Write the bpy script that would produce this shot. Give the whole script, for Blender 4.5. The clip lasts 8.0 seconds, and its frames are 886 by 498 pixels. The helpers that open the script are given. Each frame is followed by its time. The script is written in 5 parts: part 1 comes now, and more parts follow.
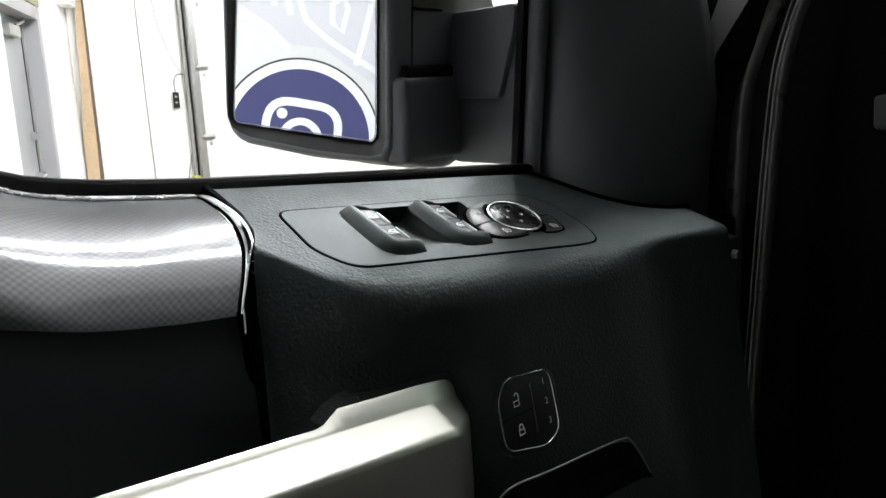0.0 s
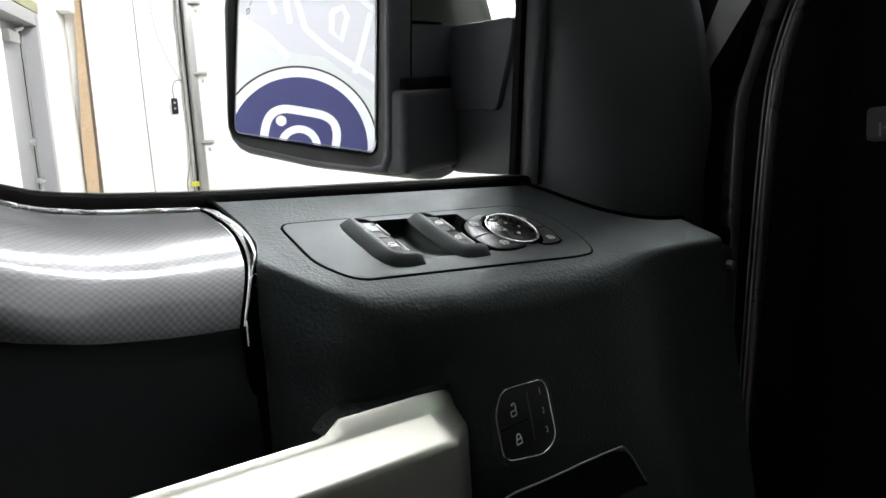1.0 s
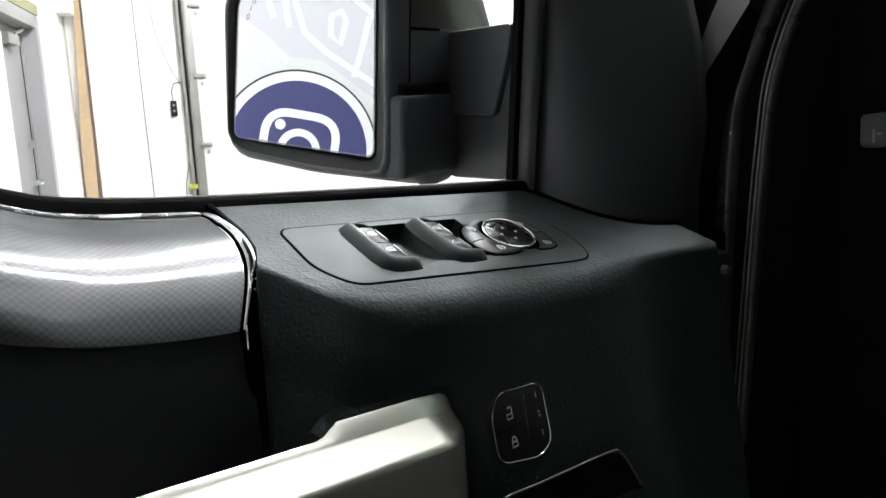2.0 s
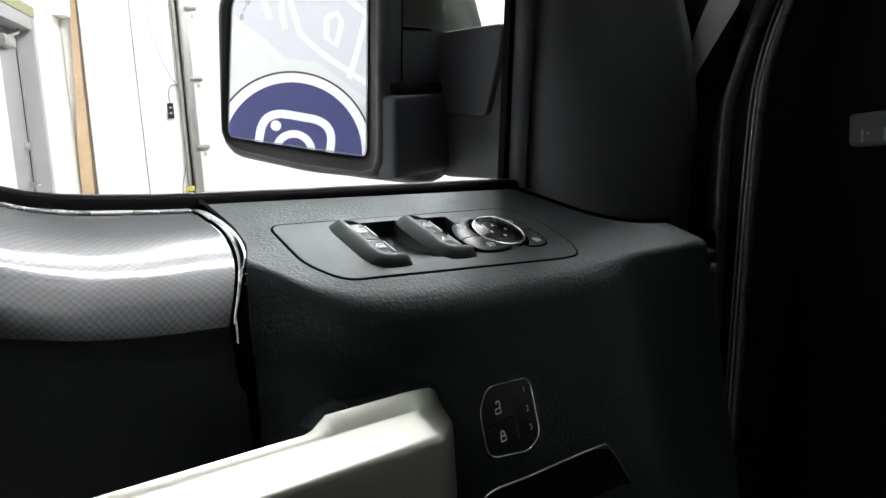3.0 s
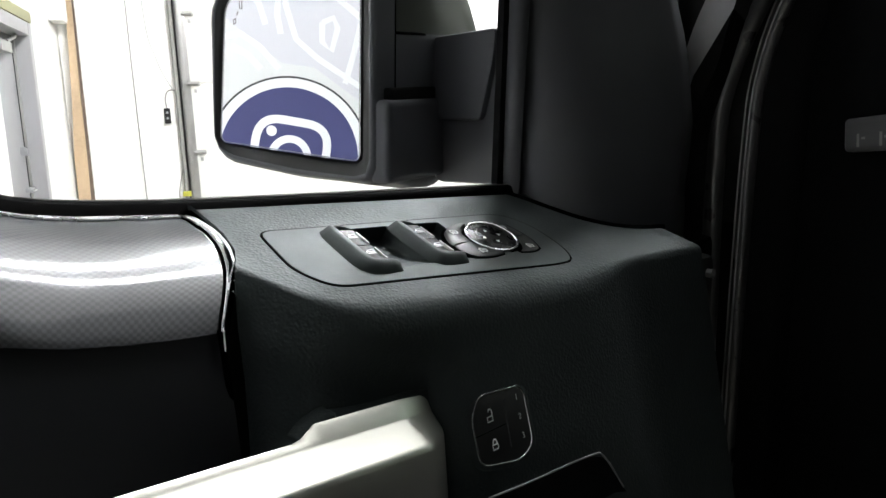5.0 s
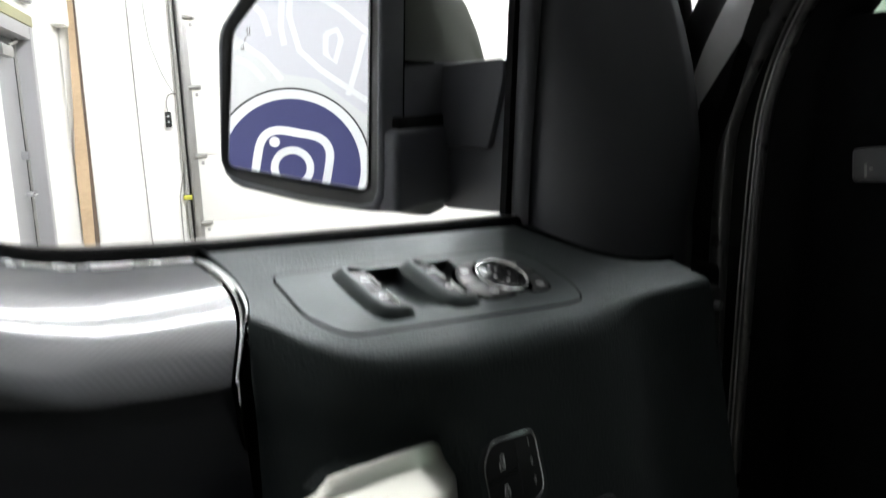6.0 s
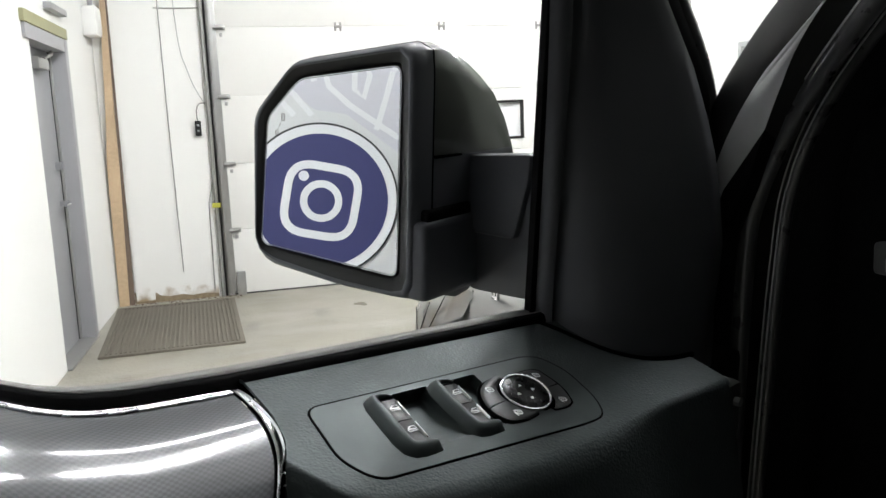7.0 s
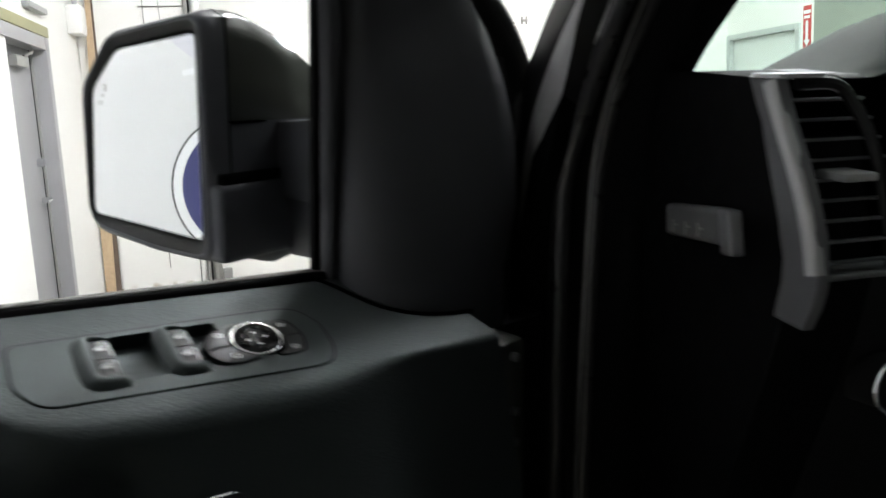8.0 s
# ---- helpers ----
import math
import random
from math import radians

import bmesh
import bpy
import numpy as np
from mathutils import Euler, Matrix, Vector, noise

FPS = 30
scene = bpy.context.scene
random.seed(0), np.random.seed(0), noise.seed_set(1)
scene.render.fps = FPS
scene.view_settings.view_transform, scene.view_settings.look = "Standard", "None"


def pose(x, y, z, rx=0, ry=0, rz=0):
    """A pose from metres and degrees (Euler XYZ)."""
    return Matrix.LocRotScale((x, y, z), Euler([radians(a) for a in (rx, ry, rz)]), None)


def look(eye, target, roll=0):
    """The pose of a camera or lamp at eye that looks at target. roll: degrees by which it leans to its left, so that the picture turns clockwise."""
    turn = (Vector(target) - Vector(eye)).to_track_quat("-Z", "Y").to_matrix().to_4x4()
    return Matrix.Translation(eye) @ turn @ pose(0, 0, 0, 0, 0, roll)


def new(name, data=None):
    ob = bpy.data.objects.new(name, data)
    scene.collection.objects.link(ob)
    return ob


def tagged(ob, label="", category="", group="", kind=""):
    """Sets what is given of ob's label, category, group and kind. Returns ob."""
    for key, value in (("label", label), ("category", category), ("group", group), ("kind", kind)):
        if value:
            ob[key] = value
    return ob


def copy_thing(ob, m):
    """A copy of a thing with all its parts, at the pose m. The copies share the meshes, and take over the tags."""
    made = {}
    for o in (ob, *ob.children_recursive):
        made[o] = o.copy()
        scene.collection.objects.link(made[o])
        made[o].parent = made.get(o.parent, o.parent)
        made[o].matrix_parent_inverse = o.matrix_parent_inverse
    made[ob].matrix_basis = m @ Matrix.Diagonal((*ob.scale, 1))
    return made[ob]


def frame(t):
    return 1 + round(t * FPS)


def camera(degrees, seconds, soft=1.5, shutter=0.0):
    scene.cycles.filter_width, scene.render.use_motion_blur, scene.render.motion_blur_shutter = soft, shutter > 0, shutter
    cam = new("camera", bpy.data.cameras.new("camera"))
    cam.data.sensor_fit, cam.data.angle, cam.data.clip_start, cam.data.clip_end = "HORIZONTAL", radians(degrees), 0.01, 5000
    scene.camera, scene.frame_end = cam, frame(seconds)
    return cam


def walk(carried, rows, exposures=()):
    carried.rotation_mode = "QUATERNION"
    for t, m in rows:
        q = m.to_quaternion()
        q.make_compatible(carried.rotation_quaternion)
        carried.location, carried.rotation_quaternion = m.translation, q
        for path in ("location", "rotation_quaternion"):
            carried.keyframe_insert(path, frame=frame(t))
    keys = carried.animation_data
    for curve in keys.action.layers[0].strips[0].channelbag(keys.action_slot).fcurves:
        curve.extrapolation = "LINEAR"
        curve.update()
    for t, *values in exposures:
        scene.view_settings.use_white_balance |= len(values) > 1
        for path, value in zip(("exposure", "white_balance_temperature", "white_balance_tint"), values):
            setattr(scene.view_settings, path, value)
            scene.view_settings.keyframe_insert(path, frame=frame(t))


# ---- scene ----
cam = camera(57.0, 8.0, shutter=0.6)
PATH = [
    (0, (0.1090, 0.1601, 1.2985), (-1.7682, 0.7561, 0.9503), -3.19),
    (0.5, (0.1152, 0.1591, 1.3010), (-1.7627, 0.7572, 0.9607), -3.19),
    (1, (0.1175, 0.1571, 1.3048), (-1.7600, 0.7593, 0.9695), -3.10),
    (1.5, (0.1208, 0.1551, 1.3086), (-1.7567, 0.7595, 0.9772), -3.01),
    (3, (0.1315, 0.1590, 1.3037), (-1.7447, 0.7723, 0.9812), -2.92),
    (3.5, (0.1345, 0.1600, 1.3044), (-1.7421, 0.7753, 0.9890), -3.03),
    (4, (0.1315, 0.1620, 1.3036), (-1.7456, 0.7783, 0.9923), -2.93),
    (4.5, (0.1264, 0.1650, 1.3030), (-1.7497, 0.7844, 0.9926), -2.93),
    (5.8, (0.1287, 0.1610, 1.3069), (-1.7469, 0.7815, 0.9953), -2.84),
    (6, (0.1208, 0.1593, 1.3326), (-1.7550, 0.7806, 1.0242), -2.74),
    (6.2, (0.1247, 0.1586, 1.3795), (-1.7540, 0.7680, 1.0643), -3.41),
    (6.5, (0.1200, 0.1510, 1.4211), (-1.7625, 0.7505, 1.1102), -2.39),
    (7, (0.1320, 0.1580, 1.4321), (-1.7619, 0.7213, 1.1226), -2.40),
    (7.5, (0.1703, 0.2387, 1.4153), (-1.7301, 0.7830, 1.1116), -2.55),
    (7.7, (0.2048, 0.2924, 1.4040), (-1.6965, 0.8308, 1.0953), -2.84),
    (8, (0.2258, 0.3731, 1.3846), (-1.6765, 0.9078, 1.0758), -2.83),
]
walk(cam, [(t, look(eye, target, roll)) for t, eye, target, roll in PATH], exposures=[(0.0, 0.38), (5.8, 0.38), (6.5, 0.12), (7.0, -0.18), (7.5, -0.27), (8.0, 0.0)])

# world: x away from the overhead door, y across the shop, z up, floor at 0

# ---------------------------------------------------------------- light
world = bpy.data.worlds.new("world")
scene.world = world
world.use_nodes = True
world.node_tree.nodes["Background"].inputs[0].default_value = (0.75, 0.85, 1.0, 1)
world.node_tree.nodes["Background"].inputs[1].default_value = 0.02

# ---------------------------------------------------------------- helpers
def lerp(a, b, t):
    return a + (b - a) * t


def table(x, rows):
    """Piecewise linear value from rows of (x, value...)."""
    if x <= rows[0][0]:
        return rows[0][1] if len(rows[0]) == 2 else Vector(rows[0][1:])
    for p, q in zip(rows, rows[1:]):
        if x <= q[0]:
            t = (x - p[0]) / (q[0] - p[0])
            if len(p) == 2:
                return lerp(p[1], q[1], t)
            return Vector(p[1:]).lerp(Vector(q[1:]), t)
    return rows[-1][1] if len(rows[-1]) == 2 else Vector(rows[-1][1:])


def smooth_path(points, n=6):
    """Catmull-Rom through the points."""
    p = [Vector(v) for v in points]
    p = [2 * p[0] - p[1]] + p + [2 * p[-1] - p[-2]]
    out = []
    for i in range(1, len(p) - 2):
        a, b, c, d = p[i - 1:i + 3]
        for k in range(n):
            t = k / n
            out.append(0.5 * (2 * b + (c - a) * t + (2 * a - 5 * b + 4 * c - d) * t * t + (3 * b - a - 3 * c + d) * t ** 3))
    return out + [p[-2]]


def thing(name, base=(0, 0, 0), space=None, label="", category="", group="", kind=""):
    """An Empty at base, given in the space; parts are drawn in the space's coordinates."""
    ob = new(name)
    ob.empty_display_size = 0.05
    space = space or Matrix.Identity(4)
    ob.matrix_world = space @ Matrix.Translation(base)
    ob["base"] = list(base)
    tagged(ob, label, category, group, kind)
    return ob


def finish(bm, name, material, angle=35):
    me = bpy.data.meshes.new(name)
    bmesh.ops.recalc_face_normals(bm, faces=bm.faces)
    bm.to_mesh(me)
    bm.free()
    for m in material if isinstance(material, (list, tuple)) else [material]:
        me.materials.append(m)
    for p in me.polygons:
        p.use_smooth = True
    me.set_sharp_from_angle(angle=radians(angle))
    return me


def part(name, bm, material, parent, label="", angle=42):
    root = parent
    while root.parent:
        root = root.parent
    if "base" in root:
        bmesh.ops.translate(bm, verts=bm.verts, vec=-Vector(root["base"]))
    ob = new(name, finish(bm, name, material, angle))
    ob.parent = parent
    return tagged(ob, label)


def solo(name, bm, material, label="", category="", group="", kind="", angle=42, m=None):
    ob = new(name, finish(bm, name, material, angle))
    if m is not None:
        ob.matrix_world = m
    return tagged(ob, label, category, group, kind)


def loft(sections, closed=False, caps=False, bm=None):
    """A grid of faces through equal lists of points."""
    bm = bm or bmesh.new()
    rows = [[bm.verts.new(p) for p in s] for s in sections]
    n = len(rows[0])
    for a, b in zip(rows, rows[1:]):
        for i in range(n if closed else n - 1):
            j = (i + 1) % n
            bm.faces.new((a[i], a[j], b[j], b[i]))
    if caps:
        bm.faces.new(rows[0][::-1])
        bm.faces.new(rows[-1])
    return bm


def box(lo, hi, bevel=0.0, seg=2, bm=None):
    own = bmesh.new()
    lo, hi = Vector(lo), Vector(hi)
    m = Matrix.Translation((lo + hi) / 2) @ Matrix.Diagonal((*(hi - lo), 1))
    bmesh.ops.create_cube(own, size=1, matrix=m)
    if bevel:
        bmesh.ops.bevel(own, geom=own.edges[:], offset=bevel, segments=seg, profile=0.6, affect="EDGES")
    if bm is None:
        return own
    return join(bm, own)


def join(bm, other):
    me = bpy.data.meshes.new("tmp")
    other.to_mesh(me)
    other.free()
    bm.from_mesh(me)
    bpy.data.meshes.remove(me)
    return bm


def tube(points, radius, sides=10, caps=True, bm=None, flat=1.0):
    p = [Vector(v) for v in points]
    side = None
    sections = []
    for i, c in enumerate(p):
        d = (p[min(i + 1, len(p) - 1)] - p[max(i - 1, 0)]).normalized()
        if side is None:
            side = d.orthogonal().normalized()
        side = (side - d * side.dot(d)).normalized()
        up = d.cross(side)
        r = radius if not callable(radius) else radius(i / (len(p) - 1))
        sections.append([c + r * (math.cos(a) * side + flat * math.sin(a) * up) for a in (2 * math.pi * k / sides for k in range(sides))])
    return loft(sections, True, caps, bm)


def rounded(poly, r, n=4):
    """A 2D polygon with its corners rounded."""
    out = []
    k = len(poly)
    for i in range(k):
        a, b, c = Vector(poly[i - 1]), Vector(poly[i]), Vector(poly[(i + 1) % k])
        d1, d2 = (a - b), (c - b)
        q = min(r, d1.length * 0.45, d2.length * 0.45)
        s, e = b + d1.normalized() * q, b + d2.normalized() * q
        for j in range(n + 1):
            t = j / n
            out.append((1 - t) ** 2 * s + 2 * t * (1 - t) * b + t * t * e)
    return out


def shrink(poly, d):
    """A 2D polygon moved inwards by about d."""
    c = sum((Vector(p) for p in poly), Vector((0, 0))) / len(poly)
    k = len(poly)
    area = sum(Vector(poly[i - 1]).x * Vector(poly[i]).y - Vector(poly[i]).x * Vector(poly[i - 1]).y for i in range(k))
    s = 1 if area > 0 else -1
    out = []
    for i in range(k):
        a, b, e = Vector(poly[i - 1]), Vector(poly[i]), Vector(poly[(i + 1) % k])
        t = (e - a)
        if t.length < 1e-9:
            out.append(b)
            continue
        t.normalize()
        out.append(b + s * d * Vector((-t.y, t.x)))
    return out


def plate(poly, to3, h0, h1, edge=0.0, bm=None):
    """A flat plate of a 2D outline between heights h0 and h1, with a small rounded top edge. to3(u, v, h) gives the place."""
    secs = [[to3(p[0], p[1], h0) for p in poly]]
    if edge:
        secs.append([to3(p[0], p[1], h1 - edge) for p in poly])
        q = shrink(poly, edge * 0.3)
        secs.append([to3(p[0], p[1], h1 - edge * 0.3) for p in q])
        q = shrink(poly, edge)
        secs.append([to3(p[0], p[1], h1) for p in q])
    else:
        secs.append([to3(p[0], p[1], h1) for p in poly])
    return loft(secs, True, True, bm)


def holed(outer, holes, to3, h0, h1):
    """A plate with holes: top sheet, and walls down all outlines."""
    bm = bmesh.new()
    loops = []
    for poly in [outer] + holes:
        vs = [bm.verts.new((p[0], p[1], 0)) for p in poly]
        loops.append([bm.edges.new((vs[i - 1], vs[i])) for i in range(len(vs))])
    edges = [e for l in loops for e in l]
    bmesh.ops.triangle_fill(bm, edges=edges, use_beauty=True, normal=(0, 0, 1))
    # drop what the fill laid over the holes
    def inside(q, poly):
        c = False
        for i in range(len(poly)):
            a, b = poly[i - 1], poly[i]
            if (a[1] > q.y) != (b[1] > q.y) and q.x < (b[0] - a[0]) * (q.y - a[1]) / (b[1] - a[1]) + a[0]:
                c = not c
        return c
    dead = [f for f in bm.faces if any(inside(f.calc_center_median(), h) for h in holes)]
    bmesh.ops.delete(bm, geom=dead, context="FACES_ONLY")
    rim = [e for e in bm.edges if len(e.link_faces) == 1]
    got = bmesh.ops.extrude_edge_only(bm, edges=rim)
    low = {v for v in got["geom"] if isinstance(v, bmesh.types.BMVert)}
    for v in bm.verts:
        v.co = to3(v.co.x, v.co.y, h0 if v in low else h1)
    return bm


def text_bm(body, size, to3, h):
    cu = bpy.data.curves.new("txt", "FONT")
    cu.body, cu.size, cu.align_x, cu.align_y = body, size, "CENTER", "CENTER"
    ob = new("txt", cu)
    bpy.context.view_layer.update()
    me = bpy.data.meshes.new_from_object(ob.evaluated_get(bpy.context.evaluated_depsgraph_get()))
    bm = bmesh.new()
    bm.from_mesh(me)
    for v in bm.verts:
        v.co = to3(v.co.x, v.co.y, h)
    bpy.data.objects.remove(ob)
    bpy.data.meshes.remove(me)
    return bm


def stroke(points, width, to3, h0, h1, closed=False, bm=None):
    """A band of constant width along 2D points, laid on a surface."""
    p = [Vector(q) for q in points]
    n = len(p)
    left, right = [], []
    for i in range(n):
        a = p[i - 1] if closed or i else p[i]
        b = p[(i + 1) % n] if closed or i < n - 1 else p[i]
        t = (b - a).normalized()
        m = Vector((-t.y, t.x)) * width / 2
        left.append(p[i] + m)
        right.append(p[i] - m)
    secs = [[to3(l.x, l.y, h0), to3(l.x, l.y, h1), to3(r.x, r.y, h1), to3(r.x, r.y, h0)] for l, r in zip(left, right)]
    if closed:
        secs.append([v.copy() for v in secs[0]])
    return loft(secs, True, not closed, bm)


def circle2(cx, cy, r, n=32, a0=0.0, a1=2 * math.pi, ends=False):
    k = n + 1 if ends else n
    return [(cx + r * math.cos(a0 + (a1 - a0) * i / n), cy + r * math.sin(a0 + (a1 - a0) * i / n)) for i in range(k)]


# ---------------------------------------------------------------- materials
def material(name, colour, rough=0.5, metal=0.0, grain=0.0, grain_scale=400.0, vary=0.0, vary_scale=8.0, coat=0.0, spec=0.5, rough_vary=0.0, fine=0.0, fine_scale=60.0):
    m = bpy.data.materials.new(name)
    m.use_nodes = True
    nt = m.node_tree
    b = nt.nodes["Principled BSDF"]
    b.inputs["Base Color"].default_value = (*colour, 1)
    b.inputs["Roughness"].default_value = rough
    b.inputs["Metallic"].default_value = metal
    b.inputs["Specular IOR Level"].default_value = spec
    b.inputs["Coat Weight"].default_value = coat
    b.inputs["Coat Roughness"].default_value = 0.05
    co = nt.nodes.new("ShaderNodeTexCoord")
    if vary or rough_vary:
        n1 = nt.nodes.new("ShaderNodeTexNoise")
        n1.inputs["Scale"].default_value = vary_scale
        n1.inputs["Detail"].default_value = 6
        nt.links.new(co.outputs["Object"], n1.inputs["Vector"])
        if vary:
            mix = nt.nodes.new("ShaderNodeMix")
            mix.data_type = "RGBA"
            lo = [max(0, c * (1 - vary)) for c in colour]
            hi = [min(1, c * (1 + vary)) for c in colour]
            mix.inputs[6].default_value, mix.inputs[7].default_value = (*lo, 1), (*hi, 1)
            nt.links.new(n1.outputs["Fac"], mix.inputs[0])
            out = mix.outputs[2]
            if fine:
                n3 = nt.nodes.new("ShaderNodeTexNoise")
                n3.inputs["Scale"].default_value = fine_scale
                n3.inputs["Detail"].default_value = 4
                nt.links.new(co.outputs["Object"], n3.inputs["Vector"])
                mul = nt.nodes.new("ShaderNodeMix")
                mul.data_type, mul.blend_type = "RGBA", "OVERLAY"
                mul.inputs[0].default_value = fine
                nt.links.new(out, mul.inputs[6])
                nt.links.new(n3.outputs["Fac"], mul.inputs[7])
                out = mul.outputs[2]
            nt.links.new(out, b.inputs["Base Color"])
        if rough_vary:
            r = nt.nodes.new("ShaderNodeMapRange")
            r.inputs[1].default_value, r.inputs[2].default_value = 0.3, 0.7
            r.inputs[3].default_value, r.inputs[4].default_value = max(0.02, rough - rough_vary), min(1, rough + rough_vary)
            nt.links.new(n1.outputs["Fac"], r.inputs[0])
            nt.links.new(r.outputs[0], b.inputs["Roughness"])
    if grain:
        v = nt.nodes.new("ShaderNodeTexVoronoi")
        v.feature = "SMOOTH_F1"
        v.inputs["Scale"].default_value = grain_scale
        n2 = nt.nodes.new("ShaderNodeTexNoise")
        n2.inputs["Scale"].default_value = grain_scale * 0.6
        add = nt.nodes.new("ShaderNodeMath")
        add.operation = "ADD"
        bump = nt.nodes.new("ShaderNodeBump")
        bump.inputs["Strength"].default_value = grain
        bump.inputs["Distance"].default_value = 0.6 / grain_scale
        for t in (v, n2):
            nt.links.new(co.outputs["Object"], t.inputs["Vector"])
        nt.links.new(v.outputs["Distance"], add.inputs[0])
        nt.links.new(n2.outputs["Fac"], add.inputs[1])
        nt.links.new(add.outputs[0], bump.inputs["Height"])
        nt.links.new(bump.outputs["Normal"], b.inputs["Normal"])
    return m


def carbon_weave():
    """Grey metallic film with a fine hexagon-like weave under a clear coat."""
    m = material("grey_weave", (0.1, 0.105, 0.11), 0.36, 0.0, coat=0.45, spec=0.10)
    nt = m.node_tree
    b = nt.nodes["Principled BSDF"]
    b.inputs["Coat Roughness"].default_value = 0.10
    co = nt.nodes.new("ShaderNodeTexCoord")
    sep = nt.nodes.new("ShaderNodeSeparateXYZ")
    nt.links.new(co.outputs["UV"], sep.inputs[0])
    k = []
    for axis, f in ((0, 2 * math.pi / 0.0056), (1, 2 * math.pi / 0.0042)):
        mu = nt.nodes.new("ShaderNodeMath")
        mu.operation = "MULTIPLY"
        mu.inputs[1].default_value = f
        si = nt.nodes.new("ShaderNodeMath")
        si.operation = "SINE"
        nt.links.new(sep.outputs[axis], mu.inputs[0])
        nt.links.new(mu.outputs[0], si.inputs[0])
        k.append(si)
    pr = nt.nodes.new("ShaderNodeMath")
    pr.operation = "MULTIPLY"
    nt.links.new(k[0].outputs[0], pr.inputs[0])
    nt.links.new(k[1].outputs[0], pr.inputs[1])
    mr = nt.nodes.new("ShaderNodeMapRange")
    mr.inputs[1].default_value, mr.inputs[2].default_value = -0.6, 0.6
    nt.links.new(pr.outputs[0], mr.inputs[0])
    mix = nt.nodes.new("ShaderNodeMix")
    mix.data_type = "RGBA"
    mix.inputs[6].default_value = (0.064, 0.066, 0.070, 1)
    mix.inputs[7].default_value = (0.098, 0.101, 0.107, 1)
    nt.links.new(mr.outputs[0], mix.inputs[0])
    nt.links.new(mix.outputs[2], b.inputs["Base Color"])
    bump = nt.nodes.new("ShaderNodeBump")
    bump.inputs["Strength"].default_value = 0.09
    bump.inputs["Distance"].default_value = 0.0004
    nt.links.new(mr.outputs[0], bump.inputs["Height"])
    nt.links.new(bump.outputs["Normal"], b.inputs["Normal"])
    coat_bump = nt.nodes.new("ShaderNodeBump")
    coat_bump.inputs["Strength"].default_value = 0.018
    coat_bump.inputs["Distance"].default_value = 0.0004
    nt.links.new(mr.outputs[0], coat_bump.inputs["Height"])
    nt.links.new(coat_bump.outputs["Normal"], b.inputs["Coat Normal"])
    return m


def clear_glass(name, tint, gloss=0.06):
    m = bpy.data.materials.new(name)
    m.use_nodes = True
    nt = m.node_tree
    nt.nodes.clear()
    out = nt.nodes.new("ShaderNodeOutputMaterial")
    tr = nt.nodes.new("ShaderNodeBsdfTransparent")
    tr.inputs[0].default_value = (*tint, 1)
    gl = nt.nodes.new("ShaderNodeBsdfGlossy")
    gl.inputs["Roughness"].default_value = 0.02
    mix = nt.nodes.new("ShaderNodeMixShader")
    mix.inputs[0].default_value = gloss
    nt.links.new(tr.outputs[0], mix.inputs[1])
    nt.links.new(gl.outputs[0], mix.inputs[2])
    nt.links.new(mix.outputs[0], out.inputs[0])
    return m


def glow(name, colour, strength):
    m = bpy.data.materials.new(name)
    m.use_nodes = True
    b = m.node_tree.nodes["Principled BSDF"]
    b.inputs["Base Color"].default_value = (*colour, 1)
    b.inputs["Emission Color"].default_value = (*colour, 1)
    b.inputs["Emission Strength"].default_value = strength
    return m


BLACK_GRAIN = material("black_grained_plastic", (0.0158, 0.0186, 0.0197), 0.65, grain=0.32, grain_scale=520, rough_vary=0.05, vary=0.15, vary_scale=20, spec=0.45)
BLACK_SATIN = material("black_satin_plastic", (0.0105, 0.0128, 0.0135), 0.62, grain=0.06, grain_scale=1600, rough_vary=0.04, vary=0.1, vary_scale=30, spec=0.54)
for m in (BLACK_GRAIN, BLACK_SATIN):
    m.node_tree.nodes["Principled BSDF"].inputs["Specular Tint"].default_value = (0.85, 1.0, 0.98, 1)
BLACK_DEEP = material("black_dull_plastic", (0.0075, 0.0075, 0.008), 0.55, grain=0.1, grain_scale=1400, vary=0.2, vary_scale=20, spec=0.35)
SEAL_GLINT = material("seal_glint_grey", (0.38, 0.38, 0.383), 0.35, vary=0.25, vary_scale=14, coat=0.5)
SWITCH_BLACK = material("switch_black", (0.0105, 0.0115, 0.0118), 0.50, grain=0.05, grain_scale=1500, rough_vary=0.05, spec=0.42)
DIAL_BLACK = material("glossy_dial_black", (0.0035, 0.0035, 0.0037), 0.28, rough_vary=0.04, vary_scale=80, spec=0.08)
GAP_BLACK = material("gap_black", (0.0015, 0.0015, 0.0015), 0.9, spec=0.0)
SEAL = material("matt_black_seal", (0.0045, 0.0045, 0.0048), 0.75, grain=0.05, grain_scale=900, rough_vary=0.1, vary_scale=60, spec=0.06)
RUBBER = material("black_rubber", (0.042, 0.042, 0.044), 0.30, grain=0.02, grain_scale=300, rough_vary=0.04, vary_scale=40, spec=0.5, coat=0.8)
GREY_RUBBER = material("dusty_rubber", (0.15, 0.145, 0.135), 0.6, grain=0.1, grain_scale=700, vary=0.3, vary_scale=30)
CHROME = material("chrome", (0.78, 0.79, 0.80), 0.10, 1.0, rough_vary=0.04, vary_scale=60)
END_CHROME = material("brushed_chrome", (0.84, 0.85, 0.86), 0.26, 1.0, rough_vary=0.08, vary_scale=50)
SILL_SEAL = material("deep_black_seal", (0.0018, 0.0018, 0.0019), 0.8, grain=0.05, grain_scale=900, vary=0.2, vary_scale=60, spec=0.03)
